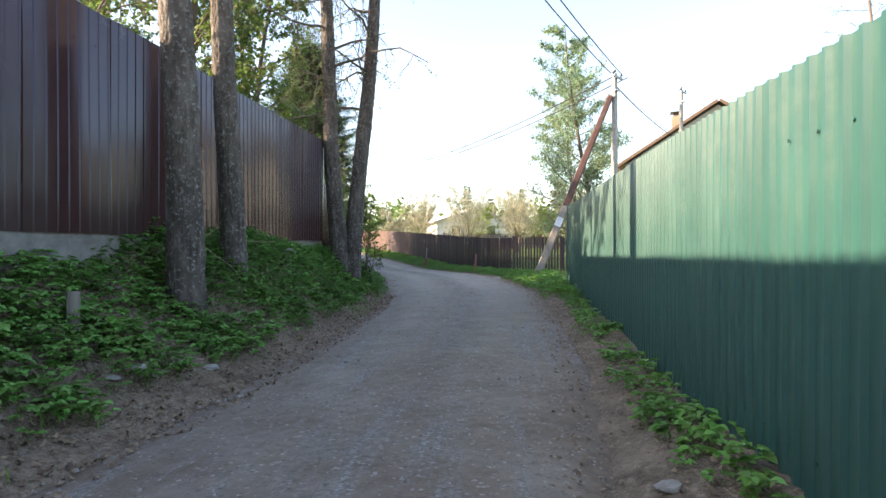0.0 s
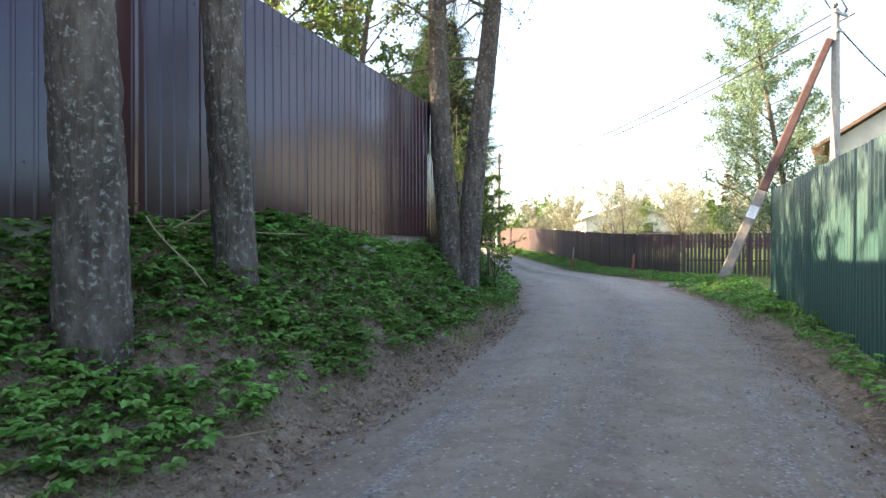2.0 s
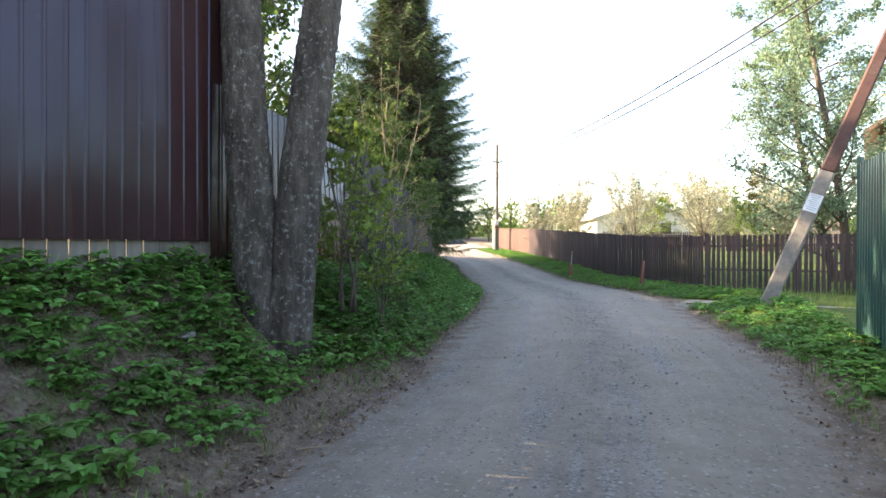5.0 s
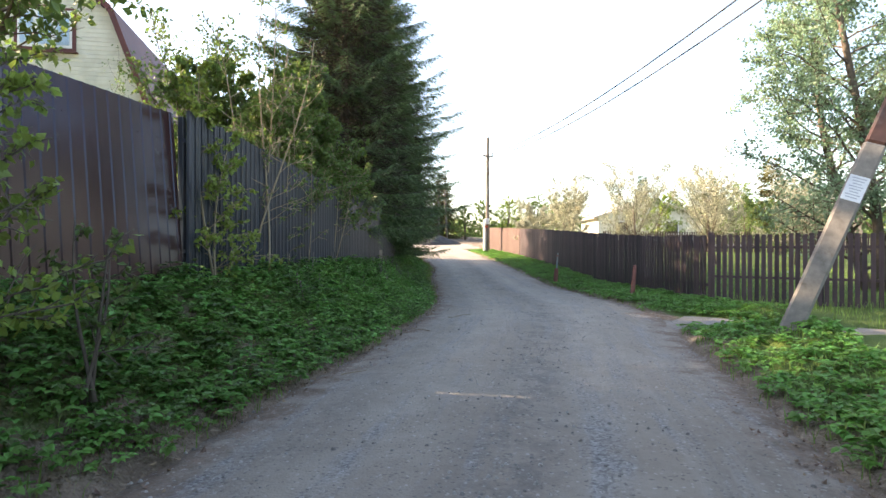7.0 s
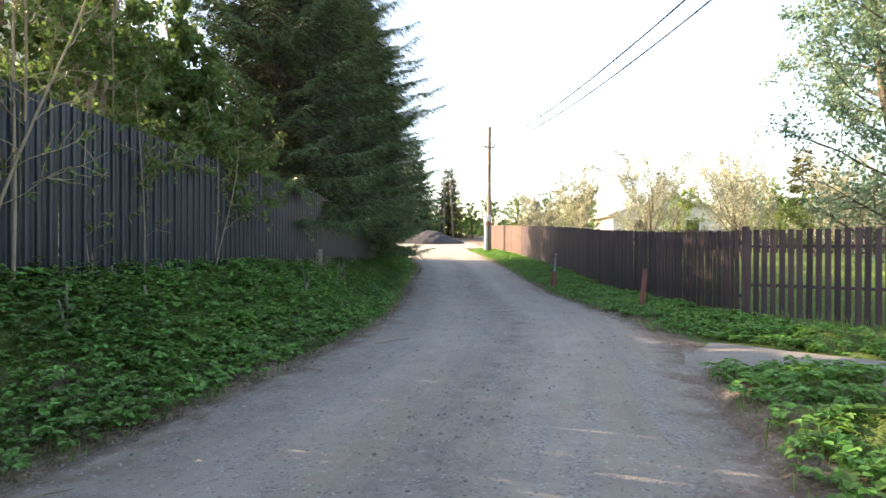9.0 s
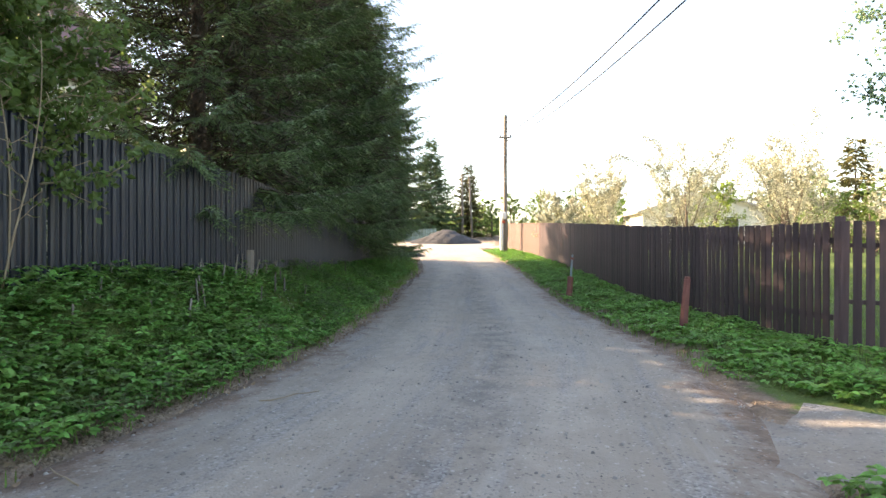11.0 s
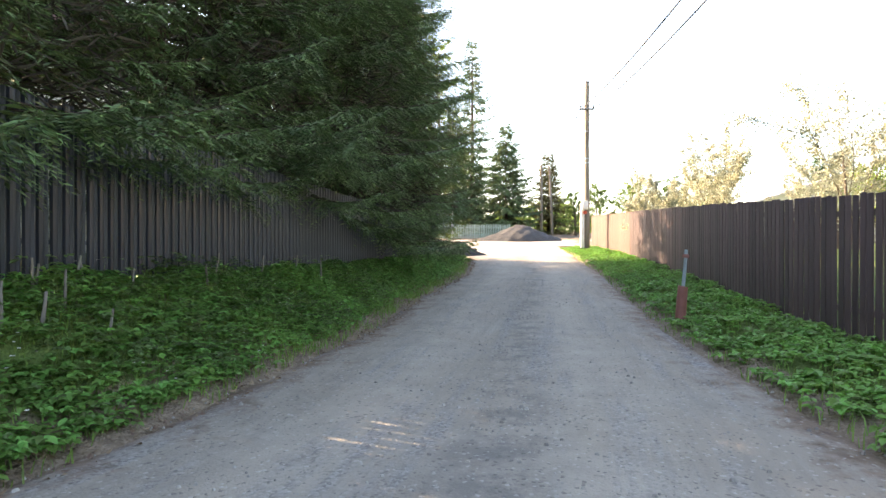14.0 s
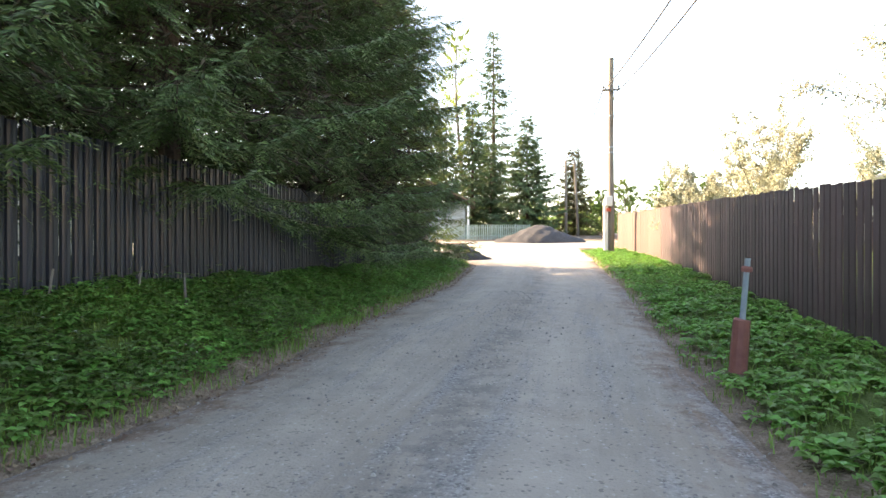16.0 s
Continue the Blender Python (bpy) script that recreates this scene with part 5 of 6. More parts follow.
broadleaf("birch_tree", 3.4, 79, 2.5, 20.0, 0.20, 77, "tall thin birch in yellow-green leaf beyond the crossing", M_YELLOWLEAF, M_TWIG, spread=0.13, limbs=34, crown_from=0.3, twigs=7, leaves=14, leaf=0.12)
# far woods closing the view
g = Geo()
rs = np.random.RandomState(9)
k = 26000
ang = rs.uniform(-1.6, 1.6, k)
d = rs.uniform(120, 190, k)
top = 4.5 + 3.0 * np.sin(ang * 23) + 2.0 * np.sin(ang * 57 + 1) + 1.2 * np.sin(ang * 131)
P = np.stack([8 + d * np.sin(ang), 25 + d * np.cos(ang), 1.5 + (3 + np.clip(top, 1.5, 9)) * rs.rand(k) ** 0.7], 1)
g.blades(P, rs.uniform(-1, 1, (k, 3)), rs.uniform(-1, 1, (k, 3)), rs.uniform(0.8, 2.0, k), rs.uniform(0.4, 0.8, k))
tagged(part("far_woods", g, M_LEAF), "pale green far woods along the horizon", "woods", kind="stuff")

# ---------------------------------------------------------------- houses


def prism(outline, depth):
    """A solid from an outline in x and z, drawn out along y."""
    g = Geo()
    n = len(outline)
    g.add([(x, 0, z) for x, z in outline] + [(x, depth, z) for x, z in outline],
          [tuple(range(n)), tuple(range(2 * n - 1, n - 1, -1))] + [((i + 1) % n, i, n + i, n + (i + 1) % n) for i in range(n)])
    return g


def slab(a, b, depth, thick):
    """A roof slab from the point a to b in x and z, drawn out along y."""
    d = unit(np.array([b[0] - a[0], b[1] - a[1]]))
    nrm = np.array([-d[1], d[0]]) * thick
    if nrm[1] < 0:
        nrm = -nrm
    return prism([a, b, (b[0] + nrm[0], b[1] + nrm[1]), (a[0] + nrm[0], a[1] + nrm[1])], depth)


house = empty("cream_house", pose(-2.66, 33.4, 1.2, 0, 0, 4), "cream sided house with a gambrel roof and dark red trim", "house")
knee_r, knee_l, eave_r, eave_l, ridge = (-1.24, 9.0), (-6.5, 9.0), (0.0, 5.6), (-7.74, 5.6), (-3.87, 11.3)
part("wall", prism([(-0.1, -0.6), (-0.1, 5.6), (-1.3, 8.9), (-3.87, 11.1), (-6.44, 8.9), (-7.64, 5.6), (-7.64, -0.6)][::-1], 8.5), M_CREAM, house)
for i in range(44):                      # lap siding on the gable
    z = 4.2 + i * 0.16
    half = np.interp(z, [5.6, 8.9, 11.1], [3.75, 2.56, 0.15])
    part("siding_board", bevel_box((2 * half, 0.022, 0.15), 0.004, (-3.87, -0.012 - 0.004 * (i % 2), z)), M_CREAM, house)
for a, b in ((eave_r, knee_r), (knee_r, ridge), (ridge, knee_l), (knee_l, eave_l)):
    ob = part("roof", slab(a, b, 9.3, 0.10), M_DARKRED if a != ridge else M_ROOF, house, at=pose(0, -0.4, 0))
for a, b in ((eave_r, knee_r), (knee_r, ridge), (ridge, knee_l), (knee_l, eave_l)):
    part("bargeboard", slab(a, b, 0.05, 0.20), M_DARKRED, house, at=pose(0, -0.46, -0.12))
win = part("window", bevel_box((2.05, 0.05, 1.62), 0.006, (-3.45, -0.045, 8.15)), M_DARKRED, house, "window with dark red frame")
part("sill", bevel_box((2.2, 0.14, 0.06), 0.006, (-3.45, -0.10, 7.32)), M_DARKRED, win)
for i in range(3):
    x = -3.45 + (i - 1) * 0.60
    part("casement", bevel_box((0.60, 0.03, 1.38), 0.006, (x, -0.08, 8.16)), M_WHITE, win)
    part("curtain", bevel_box((0.43, 0.01, 1.16), 0.0, (x, -0.097, 8.16)), M_CURTAIN, win)
    pane = part("pane", bevel_box((0.44, 0.006, 1.18), 0.0, (x, -0.108, 8.16)), M_GLASS, win)
    pane.visible_shadow = False

# house with chimney behind the green fence
house = empty("yellow_house", pose(24.5, 28.9, 0.2, 0, 0, -44), "pale house with a low brown roof and brick chimney", "house")
part("wall", prism([(0.6, 0), (0.6, 6.1), (5.8, 9.4), (11.0, 6.1), (11.0, 0)][::-1], 9.0), M_CREAM, house)
part("roof", slab((-0.1, 5.75), (5.8, 9.5), 10.0, 0.16), M_ROOF, house, at=pose(0, -0.5, 0))
part("roof", slab((5.8, 9.5), (11.7, 5.75), 10.0, 0.16), M_ROOF, house, at=pose(0, -0.5, 0))
ch = part("chimney", bevel_box((0.55, 0.55, 1.6), 0.01, (3.6, 3.0, 8.7)), M_BRICK, house)
part("chimney_cap", bevel_box((0.72, 0.72, 0.08), 0.01, (3.6, 3.0, 9.72)), M_INSUL, ch)
part("flue", bevel_box((0.34, 0.34, 0.2), 0.01, (3.6, 3.0, 9.58)), M_INSUL, ch)
p3 = concrete_pole(22.7, 21.9, 0.3, 9.1)
p3["label"] = "distant concrete pole with a wide insulator crossarm"

# far cream house and shed among the gardens
house = empty("far_cream_house", pose(25.5, 59.5, float(road_z(60)), 0, 0, -8), "low cream house behind blossoming apple trees", "house")
part("wall", prism([(0, -0.5), (0, 2.5), (4.5, 3.9), (9, 2.5), (9, -0.5)][::-1], 7.0), M_CREAM, house)
part("roof", slab((-0.5, 2.3), (4.5, 3.95), 8.0, 0.12), M_SLATE, house, at=pose(0, -0.5, 0))
part("roof", slab((4.5, 3.95), (9.5, 2.3), 8.0, 0.12), M_SLATE, house, at=pose(0, -0.5, 0))
for x in (2.2, 6.4):
    w = part("window", bevel_box((1.2, 0.06, 1.2), 0.01, (x, -0.03, 1.5)), M_WHITE, house)
    part("pane", bevel_box((1.0, 0.02, 1.0), 0.0, (x, -0.075, 1.5)), M_INSUL, w)
shed = empty("garden_shed", pose(40.0, 53.5, float(road_z(54)), 0, 0, -35), "small shed with a pale corrugated roof", "shed")
part("wall", bevel_box((4.2, 3.2, 3.4), 0.02, (2.1, 1.6, 1.6)), M_GREYWOOD, shed)
g = Geo()
nxr = 61
xs = np.linspace(-0.2, 4.4, nxr)
zs = 0.035 * np.sin(xs * 2 * np.pi / 0.32)
V = np.concatenate([np.stack([xs, 0 * xs - 0.35, 3.25 + zs], 1), np.stack([xs, 0 * xs + 1.6, 4.5 + zs], 1), np.stack([xs, 0 * xs - 0.35, 3.21 + zs], 1), np.stack([xs, 0 * xs + 1.6, 4.46 + zs], 1)])
F = [(i, i + 1, nxr + i + 1, nxr + i) for i in range(nxr - 1)] + [(2 * nxr + i + 1, 2 * nxr + i, 3 * nxr + i, 3 * nxr + i + 1) for i in range(nxr - 1)]
g.add(V, F)
part("roof", g, M_SLATE, shed)
# far garden fence
far_fence = empty("far_garden_fence", Matrix.Identity(4), "distant brown board fence across the gardens", "fence", group="wooden fences")
picket_row(far_fence, "plank", ((22.0, 50.0), (44.0, 43.0)), 0.16, 1.5, old_picket, M_OLDPLANK, lambda y: float(road_z(y)) + 0.05, lambda y: float(road_z(y)) + 1.45, rng, lean=0.6)
rail_run(far_fence, ((22.0, 50.0), (44.0, 43.0)), [lambda y: float(road_z(y)) + 0.4, lambda y: float(road_z(y)) + 1.2], (0.04, 0.07), M_OLDPLANK, 0.03)

# beyond the crossing: gravel heap, low picket fence, grey house, pole pair
heap = bpy.data.meshes.new("gravel_heap")
X, Y = np.meshgrid(np.linspace(-1, 1, 44), np.linspace(-1, 1, 30))
rr = np.hypot(X * (1 + 0.12 * np.sin(Y * 5)), Y)
Z = np.clip(1 - rr ** 1.7, 0, 1) * (0.9 + 0.15 * np.sin(X * 4 + 1.5)) * 1.0 + 0.05 * np.sin(X * 19) * np.sin(Y * 13) * (rr < 0.95)
Z = np.where(rr < 1, Z, -0.1)
i = (np.arange(29)[:, None] * 44 + np.arange(43)[None, :]).reshape(-1)
heap.from_pydata(np.stack([X * 2.7, Y * 1.7, Z], -1).reshape(-1, 3).tolist(), [], np.stack([i, i + 1, i + 45, i + 44], 1).tolist())
heap.polygons.foreach_set("use_smooth", [True] * len(heap.polygons))
tagged(part("gravel_heap", heap, M_HEAP, at=pose(10.6, 60.5, float(road_z(60.5)))), "dark grey heap of gravel beside the crossing", "gravel heap")
small = tagged(part("gravel_heap", heap, M_HEAP, at=pose(7.7, 45.4, float(road_z(45)) - 0.05) @ Matrix.Diagonal((0.45, 0.6, 0.6, 1))), "small grey heap of gravel at the fence corner", "gravel heap")
low_fence = empty("low_picket_fence", Matrix.Identity(4), "low pale green picket fence beyond the crossing", "fence", group="wooden fences")
slim = bpy.data.meshes.new("slim_picket")
bm = bevel_box((0.07, 0.02, 1.5), 0.003, (0, 0, 0.75))
bm.to_mesh(slim)
bm.free()
picket_row(low_fence, "picket", ((-4.0, 61.8), (10.0, 64.5)), 0.13, 1.5, slim, M_PICKET, lambda y: float(road_z(y)) + 0.05, lambda y: float(road_z(y)) + 1.05, rng, lean=0.6)
rail_run(low_fence, ((-4.0, 61.8), (10.0, 64.5)), [lambda y: float(road_z(y)) + 0.3, lambda y: float(road_z(y)) + 0.85], (0.03, 0.05), M_PICKET, 0.03)
house = empty("grey_board_house", pose(-0.4, 67, float(road_z(66)), 0, 0, 6), "weathered grey-green board house with a white porch post", "house")
part("wall", bevel_box((5.6, 5.0, 3.0), 0.02, (2.8, 2.5, 1.3)), M_GREYHOUSE, house)
for q in range(13):
    part("siding_board", bevel_box((5.6, 0.03, 0.18), 0.004, (2.8, -0.02, 0.2 + q * 0.2)), M_GREYHOUSE, house)
part("porch_post", bevel_box((0.16, 0.16, 2.6), 0.01, (5.85, -0.5, 1.2)), M_WHITE, house)
part("roof", slab((-0.5, 2.6), (2.8, 4.3), 6.2, 0.12), M_ROOF, house, at=pose(0, -0.7, 0))
part("roof", slab((2.8, 4.3), (6.3, 2.6), 6.2, 0.12), M_ROOF, house, at=pose(0, -0.7, 0))
wood_pole("wooden_pole", 12.75, 72.2, 2.2, 8.3, 0.12, 0.09, "pair of old wooden poles by the road", arm=False)
wood_pole("wooden_pole", 13.7, 72.4, 2.2, 8.2, 0.12, 0.09, "pair of old wooden poles by the road", arm=False, lean=-2.5)

# ---------------------------------------------------------------- ground cover


def rough_noise(x, y):
    return 0.5 + 0.25 * np.sin(x * 1.7 + 2.1 * np.sin(y * 0.9)) + 0.25 * np.sin(y * 2.3 + 1.7 * np.sin(x * 1.3 + 1))


def scatter(n, box, keep, seed):
    rs = np.random.RandomState(seed)
    x, y = rs.uniform(box[0], box[1], n), rs.uniform(box[2], box[3], n)
    m = rs.rand(n) < keep(x, y)
    return x[m], y[m], rs


def left_cover(x, y):
    xl, xf = ROAD_LEFT(y), FENCE_LEFT(y)
    f = (xl - x) / np.maximum(xl - xf, 0.2)
    ok = (f > np.interp(y, [0, 12, 15], [0.05, 0.05, -0.02])) & (f < 1.02) & (y < 43.5)
    dens = np.interp(y, [-2, 3, 5.5, 7, 10, 12.5, 14, 25, 30, 44], [0.5, 0.6, 0.9, 1.0, 1.0, 1.0, 1.0, 1.0, 0.9, 0.75])
    patch = np.clip((rough_noise(x * 2.2, y * 2.2) - np.interp(y, [0, 5, 12, 15], [0.26, 0.12, 0.06, 0.0])) * 5, 0.25, 1)
    patch = np.where(y > 14, 1.0, patch)
    rim = np.clip((f - np.interp(y, [0, 12, 15, 24, 30], [0.12, 0.12, -0.05, -0.02, 0.10])) * 8, 0, 1)
    return ok * dens * patch * rim


def on_side_path(x, y):
    way, half = side_path_way(x, y)
    return (half < 0.95) & (way > -0.6) & (y < 23)


def right_cover(x, y):
    xr, xg = ROAD_RIGHT(y), FENCE_RIGHT(y)
    g = x - xr
    strip = (xg - x < 0.5) & (x < xg - 0.04) & (y < 11.5)
    verge = (g > -0.02) & (x < xg - 0.03) & (y >= 11.5) & (y < 50)
    path = on_side_path(x, y)
    return strip * 0.6 * np.clip((rough_noise(x * 3, y * 1.5) - 0.2) * 4, 0.2, 1) + verge * ~path * np.clip(0.25 + g * 3, 0, 1)


def herbs(name, label, n, box, keep, seed, size, height, leaves=4, leaflets=4, mat=None):
    """Ground elder: stalks that rise from one root and carry compound leaves."""
    x, y, rs = scatter(n, box, keep, seed)
    k = len(x)
    z = ground_z(x, y)
    root = np.stack([x, y, z], 1)
    P, A, S, Ln = [], [], [], []
    sc = rs.uniform(0.7, 1.25, k)
    stalk = Geo()
    for i in range(leaves):
        ang = rs.uniform(0, 6.283, k)
        out = rs.uniform(0.25, 0.9, k) * height * sc
        up = rs.uniform(0.45, 1.05, k) * height * sc
        tip = root + np.stack([np.cos(ang) * out, np.sin(ang) * out, up], 1)
        d = np.stack([np.cos(ang), np.sin(ang), rs.uniform(-0.25, 0.2, k)], 1)
        sd = np.stack([-np.sin(ang), np.cos(ang), rs.uniform(-0.25, 0.25, k)], 1)
        v = np.stack([root - sd * 0.002, root + sd * 0.002, tip], 1).reshape(-1, 3)
        stalk.add_array(v, np.arange(k)[:, None] * 3 + np.array([[0, 1, 2]]))
        spread = np.linspace(-1.25, 1.25, leaflets)
        for a in spread:
            a = a + rs.uniform(-0.15, 0.15, k)
            ax = d * np.cos(a)[:, None] + sd * np.sin(a)[:, None] + rs.uniform(-0.12, 0.12, (k, 3))
            P.append(tip)
            A.append(ax)
            S.append(np.cross(ax, np.array([0, 0, 1.0])) + rs.uniform(-0.25, 0.25, (k, 3)))
            Ln.append(size * sc * rs.uniform(0.7, 1.2, k))
    ln = np.concatenate(Ln)
    stalk.leaflets(np.concatenate(P), np.concatenate(A), np.concatenate(S), ln, ln * 0.42)
    ob = part(name, stalk, mat or M_HERB)
    return tagged(ob, label, "herbs", kind="stuff")


def grass(name, label, n, box, keep, seed, height, mat, cat="grass"):
    x, y, rs = scatter(n, box, keep, seed)
    k = len(x)
    root = np.stack([x, y, ground_z(x, y) - 0.01], 1)
    ang = rs.uniform(0, 6.283, k)
    h = height * rs.uniform(0.5, 1.3, k)
    lean = rs.uniform(0.1, 0.8, k)
    d = np.stack([np.cos(ang), np.sin(ang), 0 * ang], 1)
    sd = np.stack([-np.sin(ang), np.cos(ang), 0 * ang], 1) * 0.005
    up = np.array([0, 0, 1.0])
    m1 = root + d * (h * lean * 0.35)[:, None] + up * (h * 0.6)[:, None]
    tip = root + d * (h * lean)[:, None] + up * (h * (1 - 0.25 * lean))[:, None]
    g = Geo()
    v = np.stack([root - sd, root + sd, m1 + sd * 0.8, m1 - sd * 0.8, tip], 1).reshape(-1, 3)
    g.add_array(v, np.arange(k)[:, None] * 5 + np.array([[0, 1, 2, 3]]))
    g.f.extend((np.arange(k)[:, None] * 5 + np.array([[3, 2, 4]])).tolist())
    return tagged(part(name, g, mat), label, cat, kind="stuff")


herbs("ground_elder", "patchy green ground elder on the shaded bank", 27000, (-5, 5.2, -1, 13.5), left_cover, 1, 0.062, 0.13, leaflets=4)
herbs("ground_elder", "dense green ground elder on the bank below the grey fence", 11500, (2.8, 8.6, 13.2, 24), left_cover, 2, 0.058, 0.15, leaflets=4)
herbs("nettle", "olive green nettles among the ground elder on the bank", 6500, (2.8, 8.6, 13.2, 32), lambda x, y: left_cover(x, y) * np.clip(rough_noise(x * 1.4 + 2, y * 1.1) * 2 - 0.5, 0.1, 1), 16, 0.044, 0.20, leaves=5, leaflets=3, mat=M_NETTLE)
herbs("ground_elder", "short green weeds on the bank below the grey fence", 17000, (4.5, 8.6, 23.5, 44), left_cover, 15, 0.058, 0.09, leaflets=3)
herbs("ground_elder", "green weeds along the foot of the green fence", 9000, (0, 10.2, -1, 12), right_cover, 3, 0.058, 0.10, mat=M_VERGE)
herbs("ground_elder", "lush green weeds on the verge by the board fence", 13500, (8.2, 14.4, 11.4, 50), right_cover, 4, 0.068, 0.10, leaflets=3, mat=M_VERGE)
grass("grass", "short grass along the lane's rim", 60000, (2.5, 9, 9, 45), lambda x, y: ((ROAD_LEFT(y) - x > -0.08) & (ROAD_LEFT(y) - x < 0.5)) * np.clip(rough_noise(x * 4, y * 3) * 1.4 - 0.4, 0.05, 1), 5, 0.11, M_GRASS)
grass("grass", "short grass along the verge's rim", 60000, (7.5, 14.5, 10, 50), lambda x, y: ((x - ROAD_RIGHT(y) > -0.1) & (x < FENCE_RIGHT(y)) & ~on_side_path(x, y)) * np.clip(rough_noise(x * 3, y * 3), 0.1, 1), 6, 0.14, M_GRASS)
grass("grass", "sunlit garden grass behind the fences", 20000, (13.6, 26, 14, 34), lambda x, y: (x > FENCE_RIGHT(y) + 0.2) * 1.0, 7, 0.16, M_GRASS)
grass("grass", "tufts of grass on the dry bank", 9000, (-4, 4.5, 0, 13.5), lambda x, y: ((ROAD_LEFT(y) - x > 0.1) & (x > FENCE_LEFT(y))) * (rough_noise(x * 6 + 3, y * 5) > 0.78), 8, 0.17, M_GRASS)

grass("grass", "grass growing through the weeds below the grey fence", 60000, (5, 8.6, 22, 43.5), lambda x, y: ((ROAD_LEFT(y) - x > 0) & (x > FENCE_LEFT(y))) * np.clip(rough_noise(x * 2, y * 1.6) * 1.5 - 0.3, 0.1, 1) * np.interp(y, [22, 27], [0.2, 1]), 9, 0.12, M_GRASS)

# white flowers among the weeds
x, y, rs = scatter(900, (4.5, 8.2, 19, 34), lambda x, y: left_cover(x, y) * (rough_noise(x * 2.7, y * 1.9 + 4) > 0.62), 17)
k = len(x)
at = np.stack([x, y, ground_z(x, y) + rs.uniform(0.12, 0.22, k)], 1)
g = Geo()
for q in range(5):
    ang = rs.uniform(0, 0.4, k) + q * 1.257
    g.blades(at, np.stack([np.cos(ang), np.sin(ang), 0.3 + 0 * ang], 1), np.stack([-np.sin(ang), np.cos(ang), 0 * ang], 1), np.full(k, 0.015), np.full(k, 0.006))
tagged(part("white_flowers", g, M_WHITE), "small white flowers among the weeds on the bank", "flowers", kind="stuff")

# fallen leaves
def litter(n, box, keep, seed, lo, hi, label):
    x, y, rs = scatter(n, box, keep, seed)
    k = len(x)
    P = np.stack([x, y, ground_z(x, y) + rs.uniform(0.006, 0.022, k)], 1)
    ang = rs.uniform(0, 6.283, k)
    g = Geo()
    ln = rs.uniform(lo, hi, k)
    g.leaflets(P, np.stack([np.cos(ang), np.sin(ang), rs.uniform(-0.15, 0.35, k)], 1), np.stack([-np.sin(ang), np.cos(ang), rs.uniform(-0.4, 0.4, k)], 1), ln, ln * 0.4, fold=0.3, curl=0.3)
    tagged(part("leaf_litter", g, M_DRYLEAF), label, "leaf litter", kind="stuff")


litter(34000, (-3.5, 5.2, 0, 13.5), lambda x, y: (ROAD_LEFT(y) - x > -0.35) & (x > FENCE_LEFT(y) + 0.05), 11, 0.018, 0.052, "brown dead leaves lying thick on the bank")
litter(24000, (3.5, 9.2, 13.5, 43), lambda x, y: ((ROAD_LEFT(y) - x > -0.22) & (ROAD_LEFT(y) - x < 0.45)) * np.interp(y, [13, 24, 28], [0.5, 0.6, 1.0]), 12, 0.02, 0.055, "brown dead leaves along the lane's rim")
litter(16000, (0.3, 10.5, 0, 15), lambda x, y: (x - ROAD_RIGHT(y) > -0.45) & (x < FENCE_RIGHT(y) - 0.04), 13, 0.015, 0.045, "reddish dead leaves at the foot of the green fence")


# stones
def stone_mesh(seed):
    rs = np.random.RandomState(seed)
    bm = bmesh.new()
    bmesh.ops.create_icosphere(bm, subdivisions=2, radius=1.0)
    for v in bm.verts:
        v.co *= 1 + 0.16 * 1.9 * noise.noise(v.co * 1.7 + Vector((seed * 3.1, 0, 0))) + 0.05 * rs.uniform(-1, 1)
        v.co.z = max(v.co.z, -0.35) * 0.72
    me = bpy.data.meshes.new("stone")
    bm.to_mesh(me)
    bm.free()
    me.materials.append(M_STONE)
    return me


stones = [stone_mesh(i) for i in range(4)]
for x, y, r in ((1.63, 10.25, 0.125), (1.43, 10.05, 0.09), (0.20, 5.62, 0.07), (-0.35, 5.15, 0.08), (-0.5, 4.9, 0.055), (-0.75, 5.0, 0.07), (2.75, 11.75, 0.07), (0.05, 5.9, 0.05), (2.05, 2.05, 0.06), (-0.95, 5.6, 0.06), (0.35, 6.4, 0.045), (6.1, 25.6, 0.06)):
    ob = part("stone", stones[int(r * 1000) % 4], M_STONE, at=pose(x, y, gz(x, y) + (r * 0.45 if y > 9 else -r * 0.05), 0, 0, x * 90) @ Matrix.Diagonal((r * 1.2, r * 0.85, r * 0.65, 1)))
    tagged(ob, "pale grey field stone half sunk in the bank", "stone", group="stones on the bank")
rs = np.random.RandomState(77)
k = 11000
y = rs.uniform(0, 36, k)
u = np.where(np.arange(k) % 3 > 0, rs.beta(0.7, 0.7, k), 0.5 + rs.normal(0, 0.06, k))
x = ROAD_LEFT(y) * (1 - u) + ROAD_RIGHT(y) * u
r = 0.004 + 0.017 * rs.rand(k) ** 2.6
z = road_z(y) + 0.03 * (1 - (2 * u - 1) ** 2) - 0.002
turn = rs.uniform(0, 6.28, k)
V = [np.stack([x + r * np.cos(q + turn), y + r * 0.8 * np.sin(q + turn), z - 0.004], 1) for q in (0, 1.3, 2.5, 3.8, 5.0)]
V += [np.stack([x + r * 0.5 * np.cos(q + turn), y + r * 0.4 * np.sin(q + turn), z + r * 0.7], 1) for q in (0.3, 2.3, 4.4)]
g = Geo()
F = np.array([(0, 1, 5), (1, 2, 6), (1, 6, 5), (2, 3, 6), (3, 4, 7), (3, 7, 6), (4, 0, 7), (0, 5, 7), (5, 6, 7)])
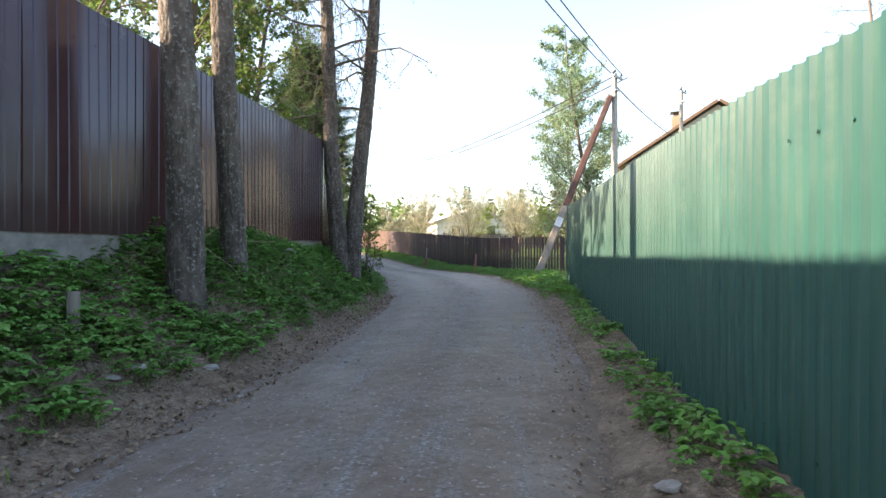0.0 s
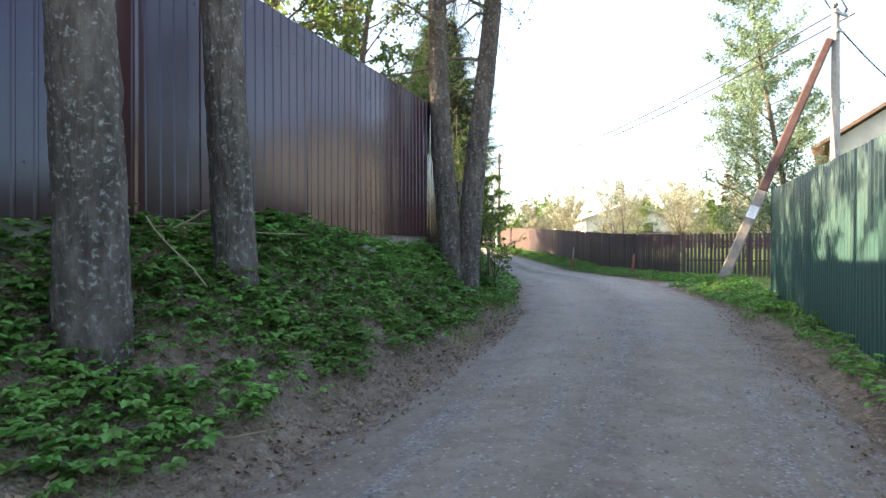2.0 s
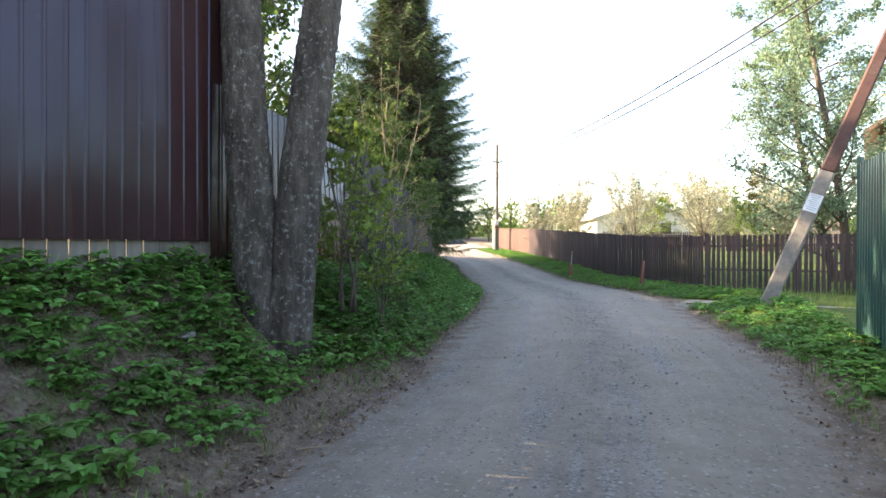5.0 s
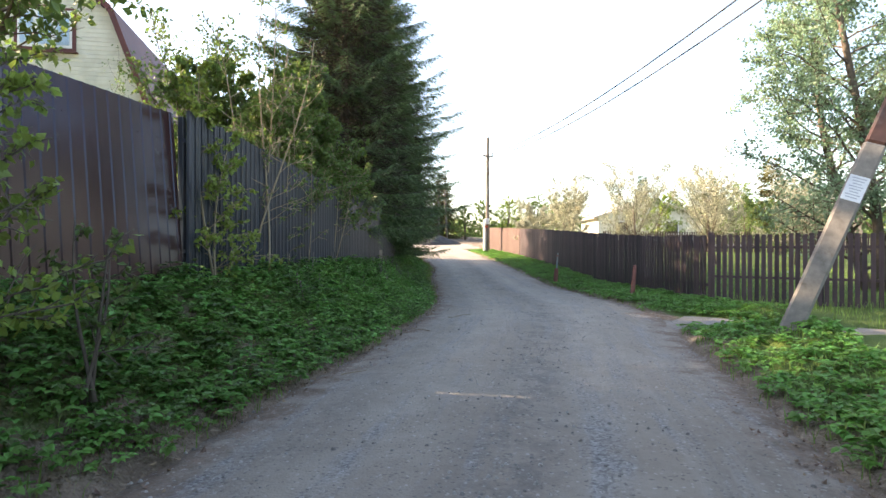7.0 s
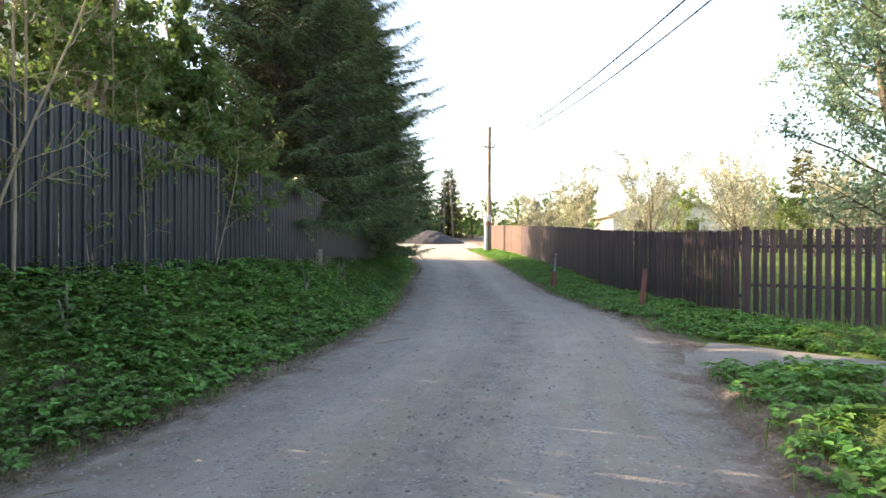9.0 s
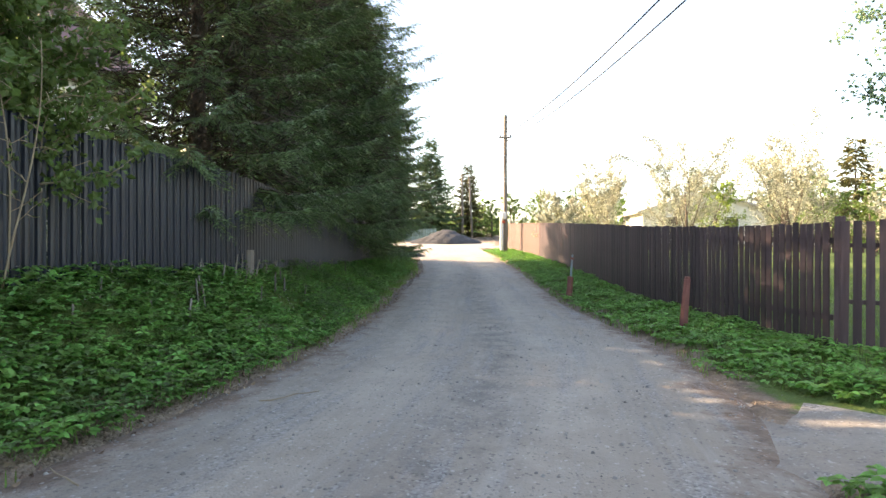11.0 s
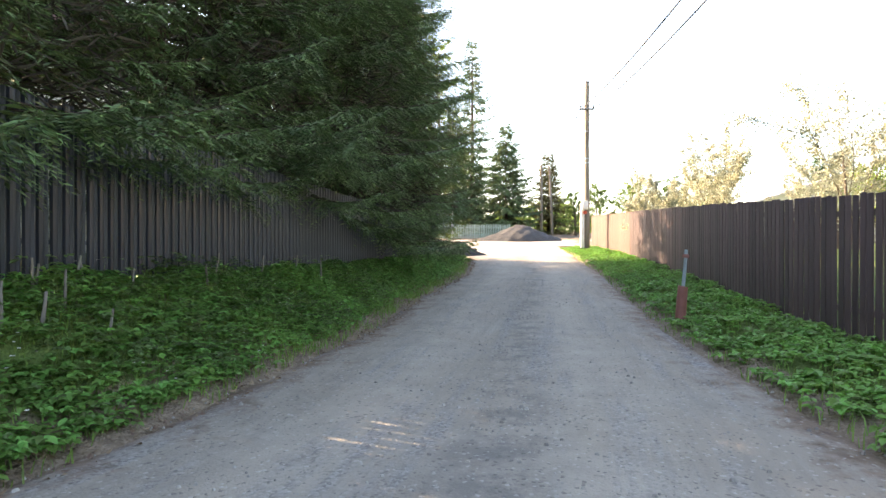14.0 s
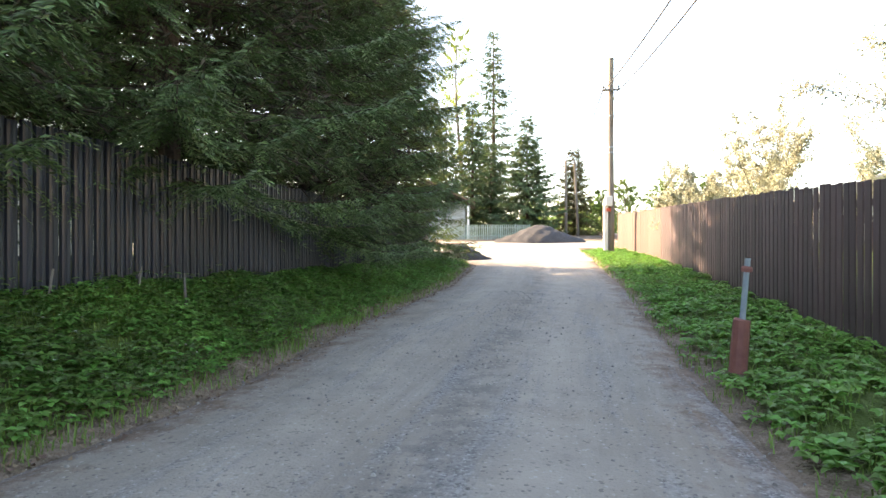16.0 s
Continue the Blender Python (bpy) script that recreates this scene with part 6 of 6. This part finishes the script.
g.add_array(np.stack(V, 1).reshape(-1, 3), (np.arange(k)[:, None, None] * 8 + F[None]).reshape(-1, 3))
tagged(part("loose_gravel", g, M_GRAVEL), "small loose stones scattered on the lane", "gravel", kind="stuff")


# stumps, stakes and sticks
def stick(name, x, y, length, r, yaw, pitch, label, category, mat=M_PALETWIG, seed=0, lift=0.0):
    rs = np.random.RandomState(seed)
    t = np.linspace(0, 1, 6)
    d = np.array([math.cos(yaw) * math.cos(pitch), math.sin(yaw) * math.cos(pitch), math.sin(pitch)])
    pts = d * (t * length)[:, None] + rs.normal(0, (0.012 if length > 0.5 or pitch < 1 else 0.004) * length, (6, 3)) * (t > 0)[:, None]
    g = Geo()
    g.tube(pts, np.linspace(r, r * 0.6, 6), 6)
    return tagged(part(name, g, mat, at=pose(x, y, gz(x, y) + r + lift)), label, category)


rs = np.random.RandomState(31)
for i in range(46):
    y = 17.5 + 13.5 * rs.rand() if i > 26 else 20.8 + 5.0 * rs.rand()
    x = float(FENCE_LEFT(y)) + 0.12 + 0.65 * rs.rand() ** 1.5
    stick("cut_stem", x, y, rs.uniform(0.20, 0.40), rs.uniform(0.009, 0.019), rs.uniform(0, 6.3), rs.uniform(1.36, 1.56), "dry grey stem cut off in the weeds", "stem", mat=M_GREYWOOD, seed=i, lift=-0.05)
for i, (x, y, l, yaw) in enumerate(((2.35, 9.35, 0.55, 0.35), (3.55, 11.2, 0.22, 0.2), (0.9, 8.0, 0.9, 1.1), (1.5, 8.6, 0.6, 2.2), (5.5, 16.2, 0.3, 0.5), (6.7, 19.2, 0.35, 2.5), (7.2, 20.9, 0.5, 0.4), (2.3, 10.6, 0.4, 2.6), (0.55, 6.3, 0.5, 0.3))):
    stick("fallen_stick", x, y, l, 0.006, yaw, 0.04, "dry pale stick lying on the ground", "stick", seed=50 + i, lift=0.03)
for i, (x, y, l, yaw, pitch) in enumerate(((0.2, 7.9, 0.9, 0.2, -0.1), (0.0, 7.6, 0.9, -0.8, -0.55), (0.15, 7.7, 0.6, 0.4, 0.5))):
    stick("dead_branch", x, y, l, 0.007, yaw, pitch, "bare pale dead branch leaning by the trunks", "branch", seed=80 + i, lift=0.2)


def stump(x, y, r, h, label, seed):
    rs = np.random.RandomState(seed)
    zz = np.array([-0.15, 0.0, h * 0.4, h * 0.85, h])
    rad = np.array([1.3, 1.2, 1.02, 0.98, 0.94])[:, None] * r * (1 + 0.10 * rs.uniform(-1, 1, (1, 11)))
    g = Geo()
    g.tube(np.stack([0.03 * zz, 0 * zz, zz], 1), rad, 11)
    return tagged(part("tree_stump", g, M_GREYWOOD, at=pose(x, y, gz(x, y))), label, "stump")


stump(5.95, 24.85, 0.095, 0.40, "small sawn stump below the grey fence", 1)
stump(-0.80, 5.25, 0.05, 0.30, "weathered grey stump on the bank", 2)
stump(5.0, 21.1, 0.06, 0.3, "weathered grey stump among the weeds", 3)

# bent white rod with an orange knob, stuck in the ground by the twin trunks
rod = empty("garden_rod", pose(3.40, 13.05, gz(3.40, 13.05) + 0.03), "bent white rod with orange knob and yellow handle by the trunks", "rod")
g = Geo()
g.tube([(0, 0, 0.33), (0, 0, 0.56), (0.015, -0.008, 0.585), (0.05, -0.02, 0.59)], [0.012, 0.012, 0.012, 0.012], 8)
part("hook", g, M_PLASTIC, rod, "white bent rod")
g = Geo()
g.tube([(0, 0, 0.255), (0, 0, 0.27), (0, 0, 0.30), (0, 0, 0.33), (0, 0, 0.34)], [0.010, 0.026, 0.032, 0.024, 0.010], 10)
part("knob", g, M_KNOB, rod, "pale orange knob")
g = Geo()
g.tube([(0, 0, 0.17), (0, 0, 0.255)], [0.012, 0.012], 8)
part("grip", g, M_GRIP, rod, "yellow grip")
g = Geo()
g.tube([(0, 0, -0.3), (0, 0, 0.17)], [0.011, 0.011], 8)
part("spike", g, M_SPIKE, rod, "dark spike")
